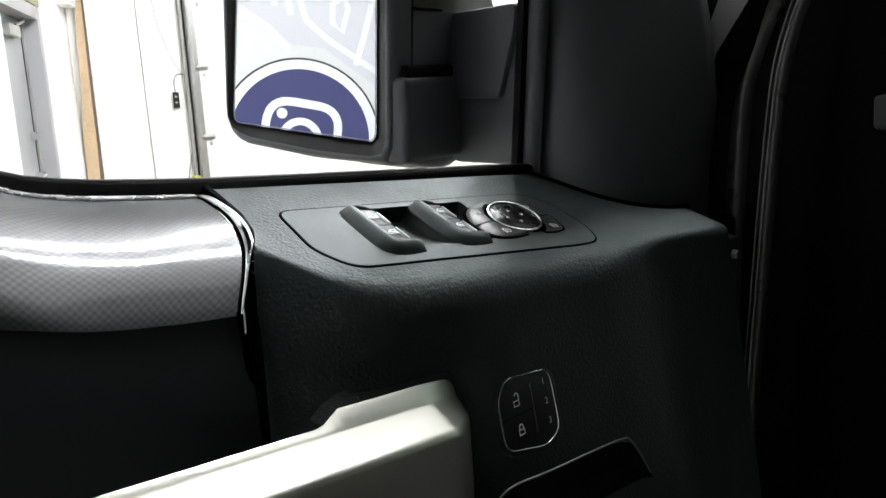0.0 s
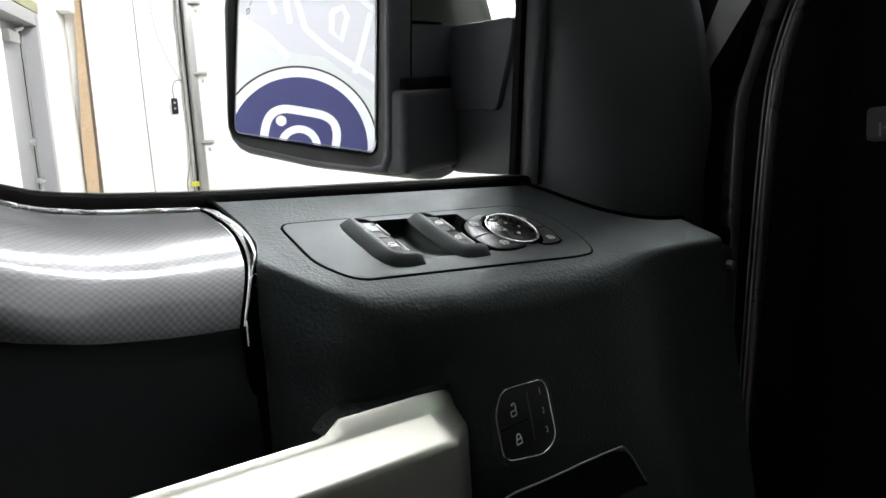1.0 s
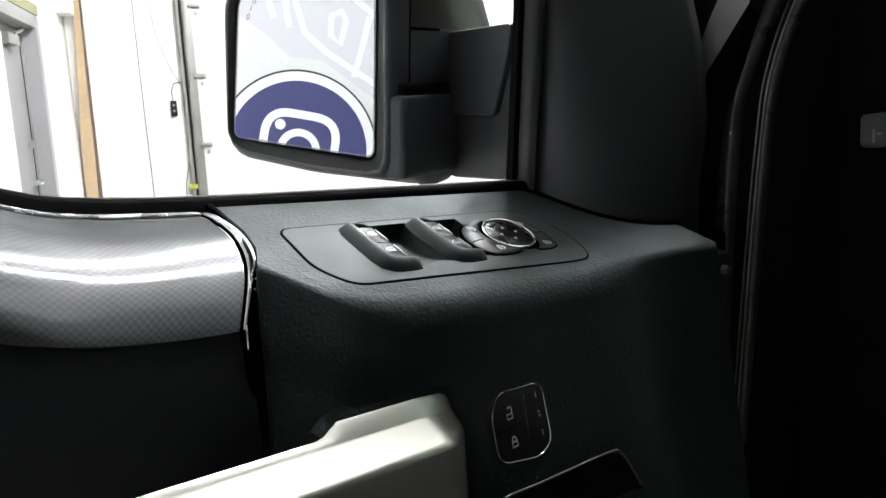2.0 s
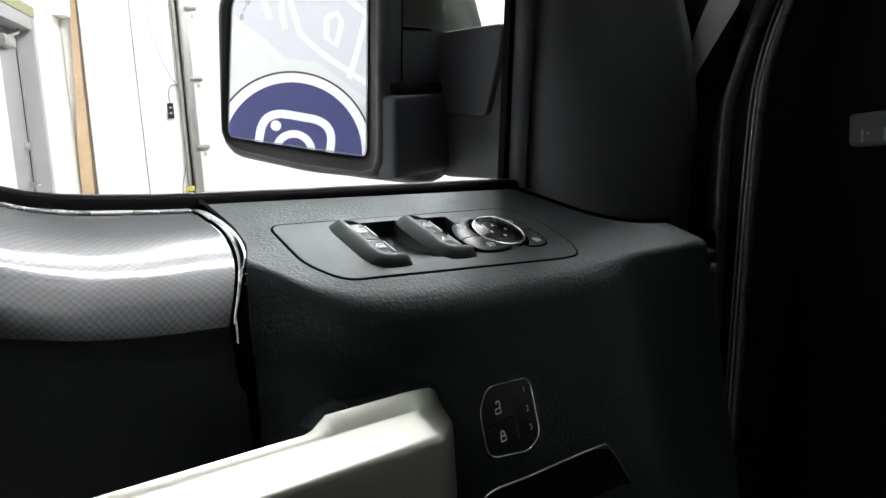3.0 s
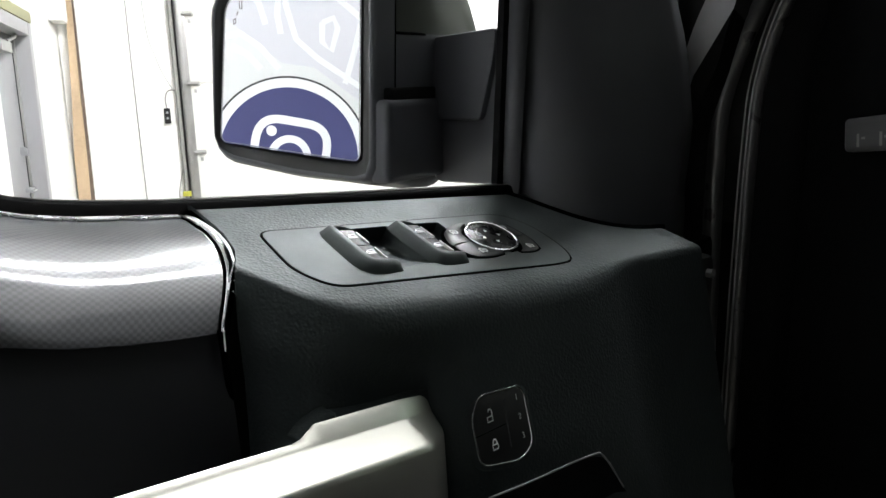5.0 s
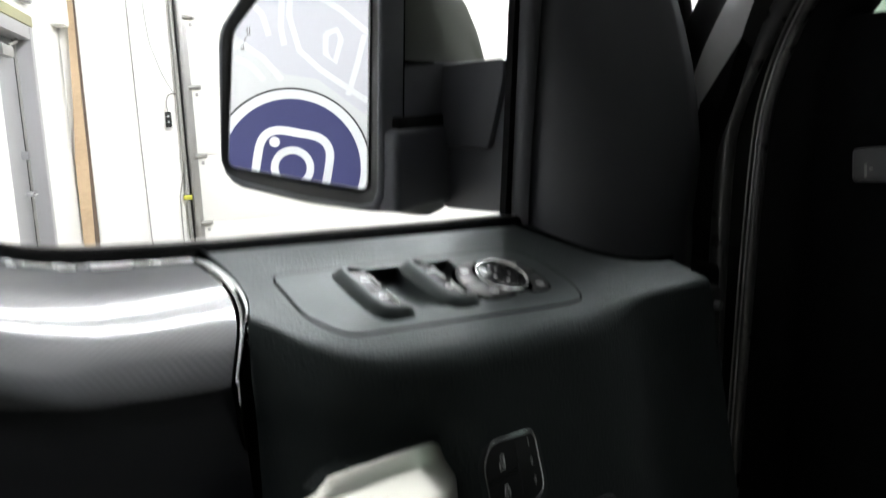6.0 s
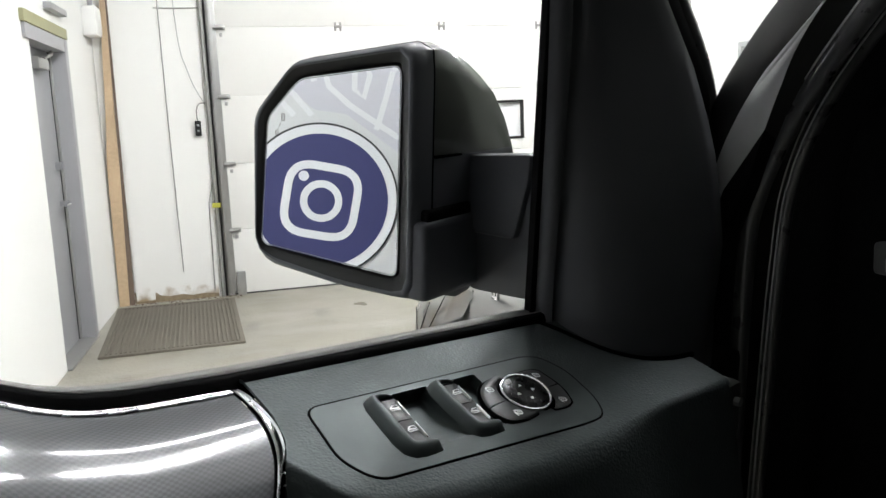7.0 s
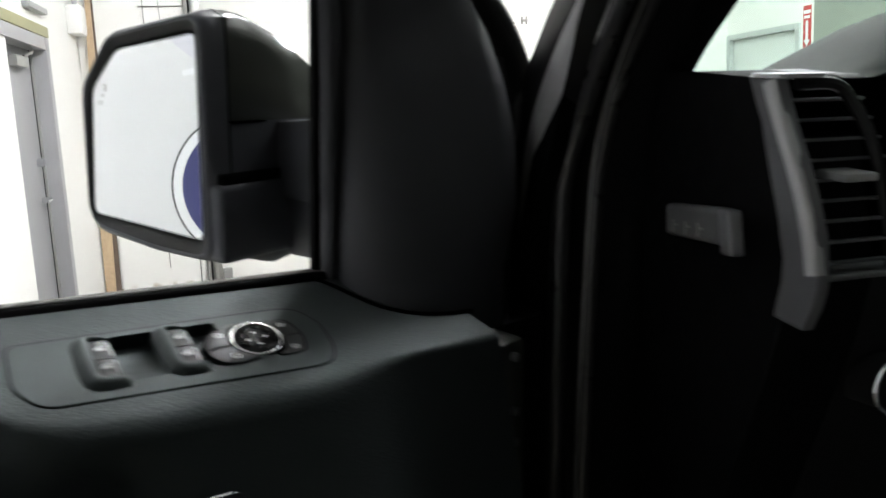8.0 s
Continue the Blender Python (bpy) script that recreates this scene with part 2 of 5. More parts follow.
SILVER = material("satin_silver", (0.56, 0.56, 0.51), 0.32, 0.9, rough_vary=0.03, vary=0.04, vary_scale=15, grain=0.03, grain_scale=2500)
DASH_GREY = material("dash_grey", (0.155, 0.158, 0.164), 0.45, 0.2, grain=0.08, grain_scale=1500, vary=0.08, vary_scale=20)
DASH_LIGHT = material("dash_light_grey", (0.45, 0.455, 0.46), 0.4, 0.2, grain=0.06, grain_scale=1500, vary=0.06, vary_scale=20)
FENDER_GREY = material("dark_metallic_body_paint", (0.080, 0.082, 0.076), 0.28, 0.6, coat=1.0, vary=0.06, vary_scale=9)
FENDER_DARK = material("darker_metallic_body_paint", (0.055, 0.056, 0.054), 0.28, 0.5, coat=1.0, vary=0.08, vary_scale=9)
PAD_REFLECTION = material("pad_reflection_green", (0.018, 0.024, 0.020), 0.8, spec=0.15, grain=0.15, grain_scale=900, vary=0.1, vary_scale=14)
HOOD_GREY = material("pale_pad", (0.026, 0.032, 0.029), 0.8, spec=0.15, grain=0.15, grain_scale=900, vary=0.1, vary_scale=14)
WEAVE = carbon_weave()
ICON = material("icon_white", (0.75, 0.76, 0.76), 0.5)
ICON_DIM = material("icon_grey", (0.30, 0.31, 0.31), 0.5)
DIM_MARK = material("dim_mark", (0.36, 0.36, 0.33), 0.5)
STALK_GREY = material("stalk_grey", (0.115, 0.116, 0.118), 0.4, grain=0.08, grain_scale=1500, vary=0.08, vary_scale=20)
DARK_CHROME = material("dark_chrome", (0.55, 0.56, 0.57), 0.16, 1.0, rough_vary=0.04, vary_scale=90)
LOWER = material("lower_panel_black", (0.017, 0.018, 0.0225), 0.42, grain=0.08, grain_scale=1500, vary=0.15, vary_scale=12, spec=0.6)
PAINT = material("dark_metallic_paint", (0.030, 0.0325, 0.0265), 0.36, 0.15, coat=0.45, vary=0.06, vary_scale=50, spec=0.3)
JAMB_SHEEN = material("jamb_sheen_grey", (0.54, 0.545, 0.56), 0.34, 0.35, coat=0.6, vary=0.3, vary_scale=18, spec=0.5)
TEXTURED = material("textured_black", (0.046, 0.048, 0.055), 0.5, grain=0.15, grain_scale=1500, vary=0.12, vary_scale=25, spec=0.45)
# Lit copy of textured_black: light on the rim side is in the colour.
RIM_LIT = material("textured_rim_lit", (0.066, 0.069, 0.080), 0.5, grain=0.15, grain_scale=1500, vary=0.12, vary_scale=25, spec=0.45)
MIRROR = material("mirror_silver", (0.86, 0.875, 0.88), 0.0, 1.0)
GLASS = clear_glass("door_glass", (0.985, 0.99, 0.985), 0.012)
SCREEN = clear_glass("windscreen_glass", (0.66, 0.80, 0.72), 0.05)
WALL_WHITE = material("white_wall_paint", (0.83, 0.825, 0.81), 0.55, grain=0.15, grain_scale=120, vary=0.03, vary_scale=1.2, fine=0.06, fine_scale=5)
DOOR_WHITE = material("white_door_steel", (0.81, 0.80, 0.775), 0.4, grain=0.06, grain_scale=300, vary=0.04, vary_scale=2.0, fine=0.06, fine_scale=7)
WOOD = material("pine_board", (0.54, 0.40, 0.26), 0.6, grain=0.2, grain_scale=90, vary=0.2, vary_scale=5, fine=0.2, fine_scale=40)
WOOD_DARK = material("dark_board", (0.15, 0.11, 0.085), 0.7, grain=0.2, grain_scale=90, vary=0.3, vary_scale=9)
STEEL_GREY = material("grey_door_paint", (0.31, 0.312, 0.328), 0.4, grain=0.05, grain_scale=300, vary=0.06, vary_scale=3)
FRAME_GREY = material("grey_frame_paint", (0.35, 0.35, 0.365), 0.4, grain=0.05, grain_scale=300, vary=0.08, vary_scale=4)
HEAD_OLIVE = material("olive_tape", (0.35, 0.34, 0.20), 0.6, vary=0.1, vary_scale=8)
GALV = material("galvanised_steel", (0.42, 0.42, 0.41), 0.4, 0.7, vary=0.2, vary_scale=14, rough_vary=0.1)
PIPE = material("dull_conduit", (0.30, 0.295, 0.28), 0.5, 0.4, vary=0.2, vary_scale=9)
MAT_RUBBER = material("brown_grey_rubber", (0.155, 0.138, 0.110), 0.75, grain=0.2, grain_scale=200, vary=0.15, vary_scale=6)
DIRTY_BOARD = material("dirty_tan_board", (0.27, 0.21, 0.135), 0.7, grain=0.2, grain_scale=90, vary=0.5, vary_scale=11, fine=0.4, fine_scale=40)
YELLOW = material("yellow_tag", (0.52, 0.50, 0.07), 0.5, vary=0.2, vary_scale=40)
RED = material("red_sign", (0.50, 0.05, 0.05), 0.4, vary=0.05)
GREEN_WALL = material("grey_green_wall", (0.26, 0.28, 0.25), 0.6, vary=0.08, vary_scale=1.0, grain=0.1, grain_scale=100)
PALE_DOOR = material("pale_grey_door", (0.66, 0.69, 0.68), 0.45, vary=0.05, vary_scale=2)
PALE_FRAME = material("pale_frame_paint", (0.50, 0.52, 0.52), 0.45, vary=0.05, vary_scale=4)
PRINT_PALE = material("print_pale_grey", (0.73, 0.74, 0.75), 0.5, vary=0.03, vary_scale=1.5)
PRINT_LAVENDER = material("print_lavender", (0.66, 0.66, 0.72), 0.5, vary=0.03, vary_scale=2)
PRINT_WHITE = material("print_white", (0.84, 0.85, 0.87), 0.5, vary=0.02, vary_scale=2)
PRINT_NAVY = material("print_navy", (0.055, 0.058, 0.165), 0.5, vary=0.06, vary_scale=4)
PRINT_DARK = material("print_charcoal", (0.04, 0.045, 0.045), 0.5)
REAR_DARK = material("unseen_rear_dark", (0.13, 0.13, 0.135), 0.7, vary=0.15, vary_scale=0.8, grain=0.1, grain_scale=80)
SAIL = material("corner_trim_black", (0.033, 0.0345, 0.038), 0.55, grain=0.08, grain_scale=1600, vary=0.1, vary_scale=20, spec=0.32)
CEILING = material("grey_ceiling", (0.34, 0.34, 0.335), 0.7, vary=0.1, vary_scale=1.0, grain=0.1, grain_scale=80)
HEADLINER = material("dark_cloth", (0.02, 0.02, 0.021), 0.9, grain=0.3, grain_scale=900, vary=0.1)
LED = glow("led_diffuser", (0.97, 0.985, 1.0), 235.0)
FILL_GLOW = glow("fill_panel_glow", (0.97, 0.985, 1.0), 2.0)


def stained_sheet():
    """White wall sheet, brown with dirt in patches along its foot."""
    m = material("stained_white_sheet", (0.86, 0.855, 0.835), 0.5, grain=0.1, grain_scale=120)
    nt = m.node_tree
    b = nt.nodes["Principled BSDF"]
    co = nt.nodes.new("ShaderNodeTexCoord")
    sep = nt.nodes.new("ShaderNodeSeparateXYZ")
    nt.links.new(co.outputs["Object"], sep.inputs[0])
    noise = nt.nodes.new("ShaderNodeTexNoise")
    noise.inputs["Scale"].default_value = 9.0
    noise.inputs["Detail"].default_value = 8
    nt.links.new(co.outputs["Object"], noise.inputs["Vector"])
    foot = nt.nodes.new("ShaderNodeMapRange")
    foot.inputs[1].default_value, foot.inputs[2].default_value = 0.0, 0.22
    foot.inputs[3].default_value, foot.inputs[4].default_value = 0.32, -0.25
    nt.links.new(sep.outputs[2], foot.inputs[0])
    add = nt.nodes.new("ShaderNodeMath")
    nt.links.new(noise.outputs["Fac"], add.inputs[0])
    nt.links.new(foot.outputs[0], add.inputs[1])
    ramp = nt.nodes.new("ShaderNodeMapRange")
    ramp.inputs[1].default_value, ramp.inputs[2].default_value = 0.55, 0.85
    nt.links.new(add.outputs[0], ramp.inputs[0])
    mix = nt.nodes.new("ShaderNodeMix")
    mix.data_type = "RGBA"
    mix.inputs[6].default_value = (0.86, 0.855, 0.835, 1)
    mix.inputs[7].default_value = (0.36, 0.27, 0.17, 1)
    nt.links.new(ramp.outputs[0], mix.inputs[0])
    nt.links.new(mix.outputs[2], b.inputs["Base Color"])
    return m


def worn_concrete():
    """Sealed concrete: broad stains, whitish reflection smears painted in, fine grit and patchy gloss."""
    m = material("concrete_floor", (0.30, 0.283, 0.232), 0.34, grain=0.2, grain_scale=60)
    nt = m.node_tree
    b = nt.nodes["Principled BSDF"]
    co = nt.nodes.new("ShaderNodeTexCoord")
    colour = None
    for stretch, scale, lo, hi, tint, amount in (((1, 1, 1), 0.9, 0.46, 0.68, (0.225, 0.208, 0.160, 1), 0.75), ((1, 0.3, 1), 2.6, 0.50, 0.72, (0.37, 0.362, 0.335, 1), 0.7), ((0.8, 1.6, 1), 2.2, 0.60, 0.74, (0.150, 0.143, 0.128, 1), 0.6), ((1, 1, 1), 14.0, 0.58, 0.8, (0.19, 0.175, 0.14, 1), 0.45)):
        mp = nt.nodes.new("ShaderNodeMapping")
        mp.inputs["Scale"].default_value = stretch
        nt.links.new(co.outputs["Object"], mp.inputs["Vector"])
        n = nt.nodes.new("ShaderNodeTexNoise")
        n.inputs["Scale"].default_value = scale
        n.inputs["Detail"].default_value = 7
        nt.links.new(mp.outputs["Vector"], n.inputs["Vector"])
        r = nt.nodes.new("ShaderNodeMapRange")
        r.inputs[1].default_value, r.inputs[2].default_value = lo, hi
        r.inputs[4].default_value = amount
        nt.links.new(n.outputs["Fac"], r.inputs[0])
        mix = nt.nodes.new("ShaderNodeMix")
        mix.data_type = "RGBA"
        mix.inputs[6].default_value = (0.30, 0.283, 0.232, 1)
        mix.inputs[7].default_value = tint
        nt.links.new(r.outputs[0], mix.inputs[0])
        if colour:
            nt.links.new(colour, mix.inputs[6])
        else:
            rough = nt.nodes.new("ShaderNodeMapRange")
            rough.inputs[1].default_value, rough.inputs[2].default_value = 0.3, 0.7
            rough.inputs[3].default_value, rough.inputs[4].default_value = 0.24, 0.46
            nt.links.new(n.outputs["Fac"], rough.inputs[0])
            nt.links.new(rough.outputs[0], b.inputs["Roughness"])
        colour = mix.outputs[2]
    nt.links.new(colour, b.inputs["Base Color"])
    return m


SHEET = stained_sheet()
CONCRETE = worn_concrete()

# ---------------------------------------------------------------- the shop
A_L = -4.4                                   # the side wall runs a little askew
LW = pose(-5.975, -0.645, 0, 0, 0, A_L)        # along the wall, out of it, up
XW = -7.15                                   # face of the end wall
TOP = 4.3

floor = solo("floor", box((-7.4, -2.2, -0.2), (7.2, 5.9, 0.0)), CONCRETE, "worn tan concrete shop floor with faint stains", "floor", kind="structure")
ceiling = solo("ceiling", box((-7.4, -2.2, TOP), (7.2, 5.9, TOP + 0.2)), CEILING, "flat grey shop ceiling", "ceiling", kind="structure")

bm = box((XW - 0.25, -1.2, 0), (XW, 0.40, TOP))
box((XW - 0.25, 4.33, 0), (XW, 5.80, TOP), bm=bm)
box((XW - 0.25, 0.40, 4.02), (XW, 4.33, TOP), bm=bm)
solo("wall_west", bm, WALL_WHITE, "white painted end wall around the overhead door", "wall", kind="structure")

bm = box((-1.4, -0.25, 0), (-0.14, 0, TOP))
box((-0.14, -0.25, 2.06), (0.76, 0, TOP), bm=bm)
box((0.76, -0.25, 0), (9.4, 0, TOP), bm=bm)
solo("wall_south", bm, WALL_WHITE, "bright white painted side wall of the shop", "wall", kind="structure", m=LW)
# Unseen stretch behind the camera, darkened so the door trim reflects less light.
solo("wall_south_rear", box((9.4, -0.25, 0), (13.3, 0, TOP)), REAR_DARK, "unseen rear stretch of the side wall, coloured dark to dim reflections", "wall", kind="structure", m=LW)
bm = box((XW, 5.56, 2.10), (-6.08, 5.80, TOP))
box((-6.08, 5.56, 0), (-5.905, 5.80, TOP), bm=bm)
solo("wall_north", bm, WALL_WHITE, "white painted stretch of wall round a grey door", "wall", kind="structure")
solo("wall_north_rear", box((-5.905, 5.55, 0), (7.2, 5.80, TOP)), GREEN_WALL, "grey-green stretch of shop wall, darker than the white stretch", "wall", kind="structure")
# Unseen closing wall, likewise dark to keep reflections dim.
solo("wall_east", box((7.0, -2.2, 0), (7.2, 5.55, TOP)), REAR_DARK, "unseen back wall of the shop, coloured dark to dim reflections", "wall", kind="structure")


def ceiling_light(m, half=1.2):
    ob = thing("ceiling_light", (0, 0, 0), label="long white ceiling strip lamp with a bright diffuser", category="lamp", group="ceiling strip lamps")
    part("housing", box((-half, -0.09, -0.05), (half, 0.09, 0.0), 0.01), WALL_WHITE, ob)
    part("diffuser", box((0.02 - half, -0.045, -0.085), (half - 0.02, 0.045, -0.052), 0.015, 3), LED, ob, "glowing diffuser")
    ob.matrix_world = m
    return ob


first = ceiling_light(pose(-2.83, 1.76, TOP, 0, 0, 147))
for x, y, a in ((-2.29, 2.17, 142), (-4.7, 4.4, 90)):
    copy_thing(first, pose(x, y, TOP, 0, 0, a))

# Unseen fill light, added to brighten the pull handle and door face.
pl = thing("fill_panel", (-0.90, 3.5, TOP), label="large unseen fill panel added under the ceiling", category="lamp")
part("frame", box((-1.77, 1.75, TOP - 0.05), (-0.03, 5.24, TOP), 0.01), WALL_WHITE, pl)
part("diffuser", box((-1.72, 1.80, TOP - 0.062), (-0.08, 5.19, TOP - 0.052), 0.004), FILL_GLOW, pl, "softly glowing face of the fill panel")

# overhead door
SEC = 0.571
DY0, DY1 = 0.41, 4.32
ohd = thing("overhead_door", (XW, 2.35, 0), label="closed white sectional overhead door with steel hinges", category="garage door", kind="structure")
WY0, WY1, WZ0, WZ1 = 2.63, 3.155, 1.262, 1.582
for i in range(7):
    z0, z1 = i * SEC + 0.004, (i + 1) * SEC
    if i == 2:
        # section with a window
        bm = box((XW - 0.05, DY0, z0), (XW, WY0, z1), 0.003)
        box((XW - 0.05, WY1, z0), (XW, DY1, z1), 0.003, bm=bm)
        box((XW - 0.05, WY0, z0), (XW, WY1, WZ0), 0.002, bm=bm)
        box((XW - 0.05, WY0, WZ1), (XW, WY1, z1), 0.002, bm=bm)
    else:
        bm = box((XW - 0.05, DY0, z0), (XW, DY1, z1), 0.003)
    part("panel", bm, DOOR_WHITE, ohd)
part("core", box((XW - 0.048, DY0 + 0.002, 0.006), (XW - 0.009, WY0, 4.0)), DOOR_WHITE, ohd)
part("core", box((XW - 0.048, WY1, 0.006), (XW - 0.009, DY1 - 0.002, 4.0)), DOOR_WHITE, ohd)
part("bottom_seal", box((XW - 0.06, DY0, 0.0), (XW + 0.004, DY1, 0.012)), RUBBER, ohd, "black bottom seal")
bm = bmesh.new()
for lo, hi in (((WY0 - 0.02, WZ0 - 0.02), (WY1 + 0.02, WZ0 + 0.002)), ((WY0 - 0.02, WZ1 - 0.002), (WY1 + 0.02, WZ1 + 0.02)), ((WY0 - 0.02, WZ0 + 0.002), (WY0 + 0.002, WZ1 - 0.002)), ((WY1 - 0.002, WZ0 + 0.002), (WY1 + 0.02, WZ1 - 0.002))):
    box((XW - 0.03, lo[0], lo[1]), (XW + 0.012, hi[0], hi[1]), 0.003, bm=bm)
win = part("window_frame", bm, BLACK_DEEP, ohd, "black window frame")
part("pane", box((XW - 0.035, WY0, WZ0), (XW - 0.03, WY1, WZ1)), PRINT_WHITE, win, "frosted white pane")


def hinge(y, z):
    bm = box((XW, y - 0.032, z - 0.037), (XW + 0.006, y - 0.013, z + 0.037), 0.002)
    box((XW, y + 0.013, z - 0.037), (XW + 0.006, y + 0.032, z + 0.037), 0.002, bm=bm)
    box((XW, y - 0.032, z - 0.011), (XW + 0.014, y + 0.032, z + 0.011), 0.003, bm=bm)
    part("hinge", bm, PIPE, ohd, "dull steel hinge")


for k in range(3, 7):
    for y in (1.450, 2.397, 3.348):
        if k > 3 or y > 3:
            hinge(y, k * SEC)
for k in range(1, 7):
    z = k * SEC
    for y, q in ((0.445, 1), (4.285, -1)):
        bm = box((XW, y - 0.048, z - 0.019), (XW + 0.02, y + 0.048, z + 0.019), 0.003)
        tube([(XW + 0.03, y - 0.05 * q, z), (XW + 0.03, y + 0.03 * q, z)], 0.012, 10, bm=bm)
        box((XW, y + 0.01 * q - 0.012, z - 0.075), (XW + 0.006, y + 0.01 * q + 0.012, z - 0.045), 0.002, bm=bm)
        part("roller_bracket", bm, GALV, ohd)


def track(y, name="door_track"):
    ob = thing(name, (XW, y, 0), label="galvanised vertical track of the overhead door", category="door track", kind="structure")
    bm = box((XW, y - 0.035, 0.02), (XW + 0.012, y + 0.045, 4.05), 0.002)
    part("angle", bm, GALV, ob)
    part("channel", box((XW + 0.012, y - 0.005, 0.02), (XW + 0.055, y + 0.005, 4.05), 0.002), BLACK_DEEP, ob)
    part("channel_lip", box((XW + 0.055, y - 0.02, 0.02), (XW + 0.06, y + 0.012, 4.05), 0.002), GALV, ob)
    return ob


track(0.372)
track(4.365)
solo("conduit", tube([(XW + 0.03, 0.305, 0.0), (XW + 0.03, 0.305, TOP)], 0.018, 14), PIPE, "grey conduit pipe beside the door track", "pipe")
solo("dark_conduit", tube([(XW + 0.022, 0.330, 0.0), (XW + 0.022, 0.330, TOP)], 0.007, 10), BLACK_DEEP, "thin black cable clipped along the conduit pipe", "cable")
# wall sheet, boards at the corner
torn_foot = [(-0.402, TOP), (-0.421, 1.2), (-0.412, 0.022), (-0.345, 0.018), (-0.262, 0.024), (-0.258, 0.092), (-0.238, 0.074), (-0.215, 0.058), (-0.14, 0.044), (-0.04, 0.052), (0.05, 0.036), (0.15, 0.045), (0.268, 0.032), (0.268, TOP)]
solo("wall_sheet", plate(torn_foot[::-1], lambda u, v, h: Vector((XW + h, u, v)), 0.0, 0.012, 0.0), SHEET, "white sheet covering the wall beside the overhead door", "wall panel", kind="structure")
solo("base_board", box((XW, -0.425, 0.0), (XW + 0.005, 0.268, 0.100), 0.001), DIRTY_BOARD, "brown worn board along the foot of the wall", "board", kind="structure")


def leaning(rows, x0, x1):
    """An upright board whose sides run from rows of (z, y0, y1)."""
    return loft([[(x0, a, z), (x1, a, z), (x1, b, z), (x0, b, z)] for z, a, b in rows], True, True)


solo("wooden_post", leaning([(0.0, -0.548, -0.470), (1.15, -0.535, -0.440), (1.62, -0.503, -0.438), (2.50, -0.464, -0.424), (4.25, -0.430, -0.400)], XW + 0.005, XW + 0.055), WOOD, "bare pine board leaning in the corner of the shop", "board")
solo("dark_board", leaning([(0.0, -0.470, -0.427), (1.15, -0.440, -0.418), (2.50, -0.424, -0.410), (4.25, -0.400, -0.392)], XW + 0.005, XW + 0.035), WOOD_DARK, "narrow dark board beside the pine board", "board")
solo("white_batten", box((XW + 0.002, -0.552, 0.0), (XW + 0.045, -0.5495, 2.26), 0.001), WALL_WHITE, "white painted batten beside the pine board", "board")
# hanging cord, pendant switch, tag
solo("hanging_cord", tube(smooth_path([(XW + 0.03, -0.030, TOP), (XW + 0.03, -0.030, 2.5), (XW + 0.03, -0.026, 1.5), (XW + 0.03, -0.012, 0.25)]), 0.0042, 6), PIPE, "thin grey cord hanging down the white wall", "cord")
pend = thing("pendant_switch", (XW + 0.03, 0.21, 1.39), label="small black push-button switch hanging by its cord", category="switch")
part("body", box((XW + 0.014, 0.184, 1.392), (XW + 0.05, 0.234, 1.520), 0.008), BLACK_DEEP, pend)
part("button", tube([(XW + 0.05, 0.209, 1.483), (XW + 0.056, 0.209, 1.483)], 0.010, 12), ICON_DIM, pend)
part("button", tube([(XW + 0.05, 0.209, 1.436), (XW + 0.056, 0.209, 1.436)], 0.010, 12), ICON_DIM, pend)
part("cord", tube(smooth_path([(XW + 0.03, 0.209, 1.515), (XW + 0.03, 0.206, 1.60), (XW + 0.03, 0.232, 1.66), (XW + 0.03, 0.30, 1.665)]), 0.005, 6), PIPE, pend)
solo("loose_cord", tube(smooth_path([(XW + 0.02, 0.075, TOP), (XW + 0.02, 0.095, 2.4), (XW + 0.02, 0.165, 1.92), (XW + 0.02, 0.283, 1.64)]), 0.0028, 6), ICON_DIM, "thin pale wire slung down the wall", "cord")
solo("thin_conduit", tube([(XW + 0.02, 0.235, 0.06), (XW + 0.02, 0.244, 0.82), (XW + 0.02, 0.294, 1.03)], 0.005, 6), PIPE, "thin grey wire running down to the floor", "cord")
solo("yellow_tag", box((XW + 0.05, 0.268, 0.780), (XW + 0.062, 0.340, 0.822), 0.004), YELLOW, "bright yellow tag on the conduit pipe", "tag")
solo("floor_bracket", box((XW, 0.425, 0.0), (XW + 0.05, 0.500, 0.205), 0.004), GALV, "galvanised floor bracket at the foot of the track", "bracket")
bm = box((XW, 4.92, 2.28), (XW + 0.05, 5.05, 2.30), 0.004)
tube([(XW + 0.03, 4.965, 2.29), (XW + 0.03, 4.965, TOP)], 0.009, 8, bm=bm)
solo("wall_hook", bm, PIPE, "small steel bracket at the end of a wall rod", "bracket")
solo("wall_wire", tube(smooth_path([(XW + 0.02, -0.066, 2.442), (XW + 0.02, 0.10, 2.440), (XW + 0.02, 0.290, 2.441)]), 0.005, 6), PIPE, "thin grey wire running across the white wall", "cord")
# the steel door in the side wall
sd = thing("steel_door", (0.05, 0, 0), LW, "closed grey steel door in the white side wall", "door", kind="structure")
part("leaf", box((-0.055, -0.135, 0.01), (0.95, -0.089, 2.00), 0.003), STEEL_GREY, sd)
fr = part("door_frame", box((-0.145, -0.14, 0.0), (-0.062, 0.022, 2.085), 0.004), FRAME_GREY, sd, "grey painted steel frame")
part("stop", box((-0.062, -0.14, 0.0), (-0.040, -0.072, 2.03), 0.003), GALV, fr, "bare steel door stop")
part("head", box((-0.062, -0.14, 2.00), (0.90, 0.020, 2.085), 0.004), FRAME_GREY, fr)
part("head_strip", box((-0.15, -0.01, 2.088), (0.92, 0.026, 2.158), 0.004), HEAD_OLIVE, fr, "olive strip over the frame")
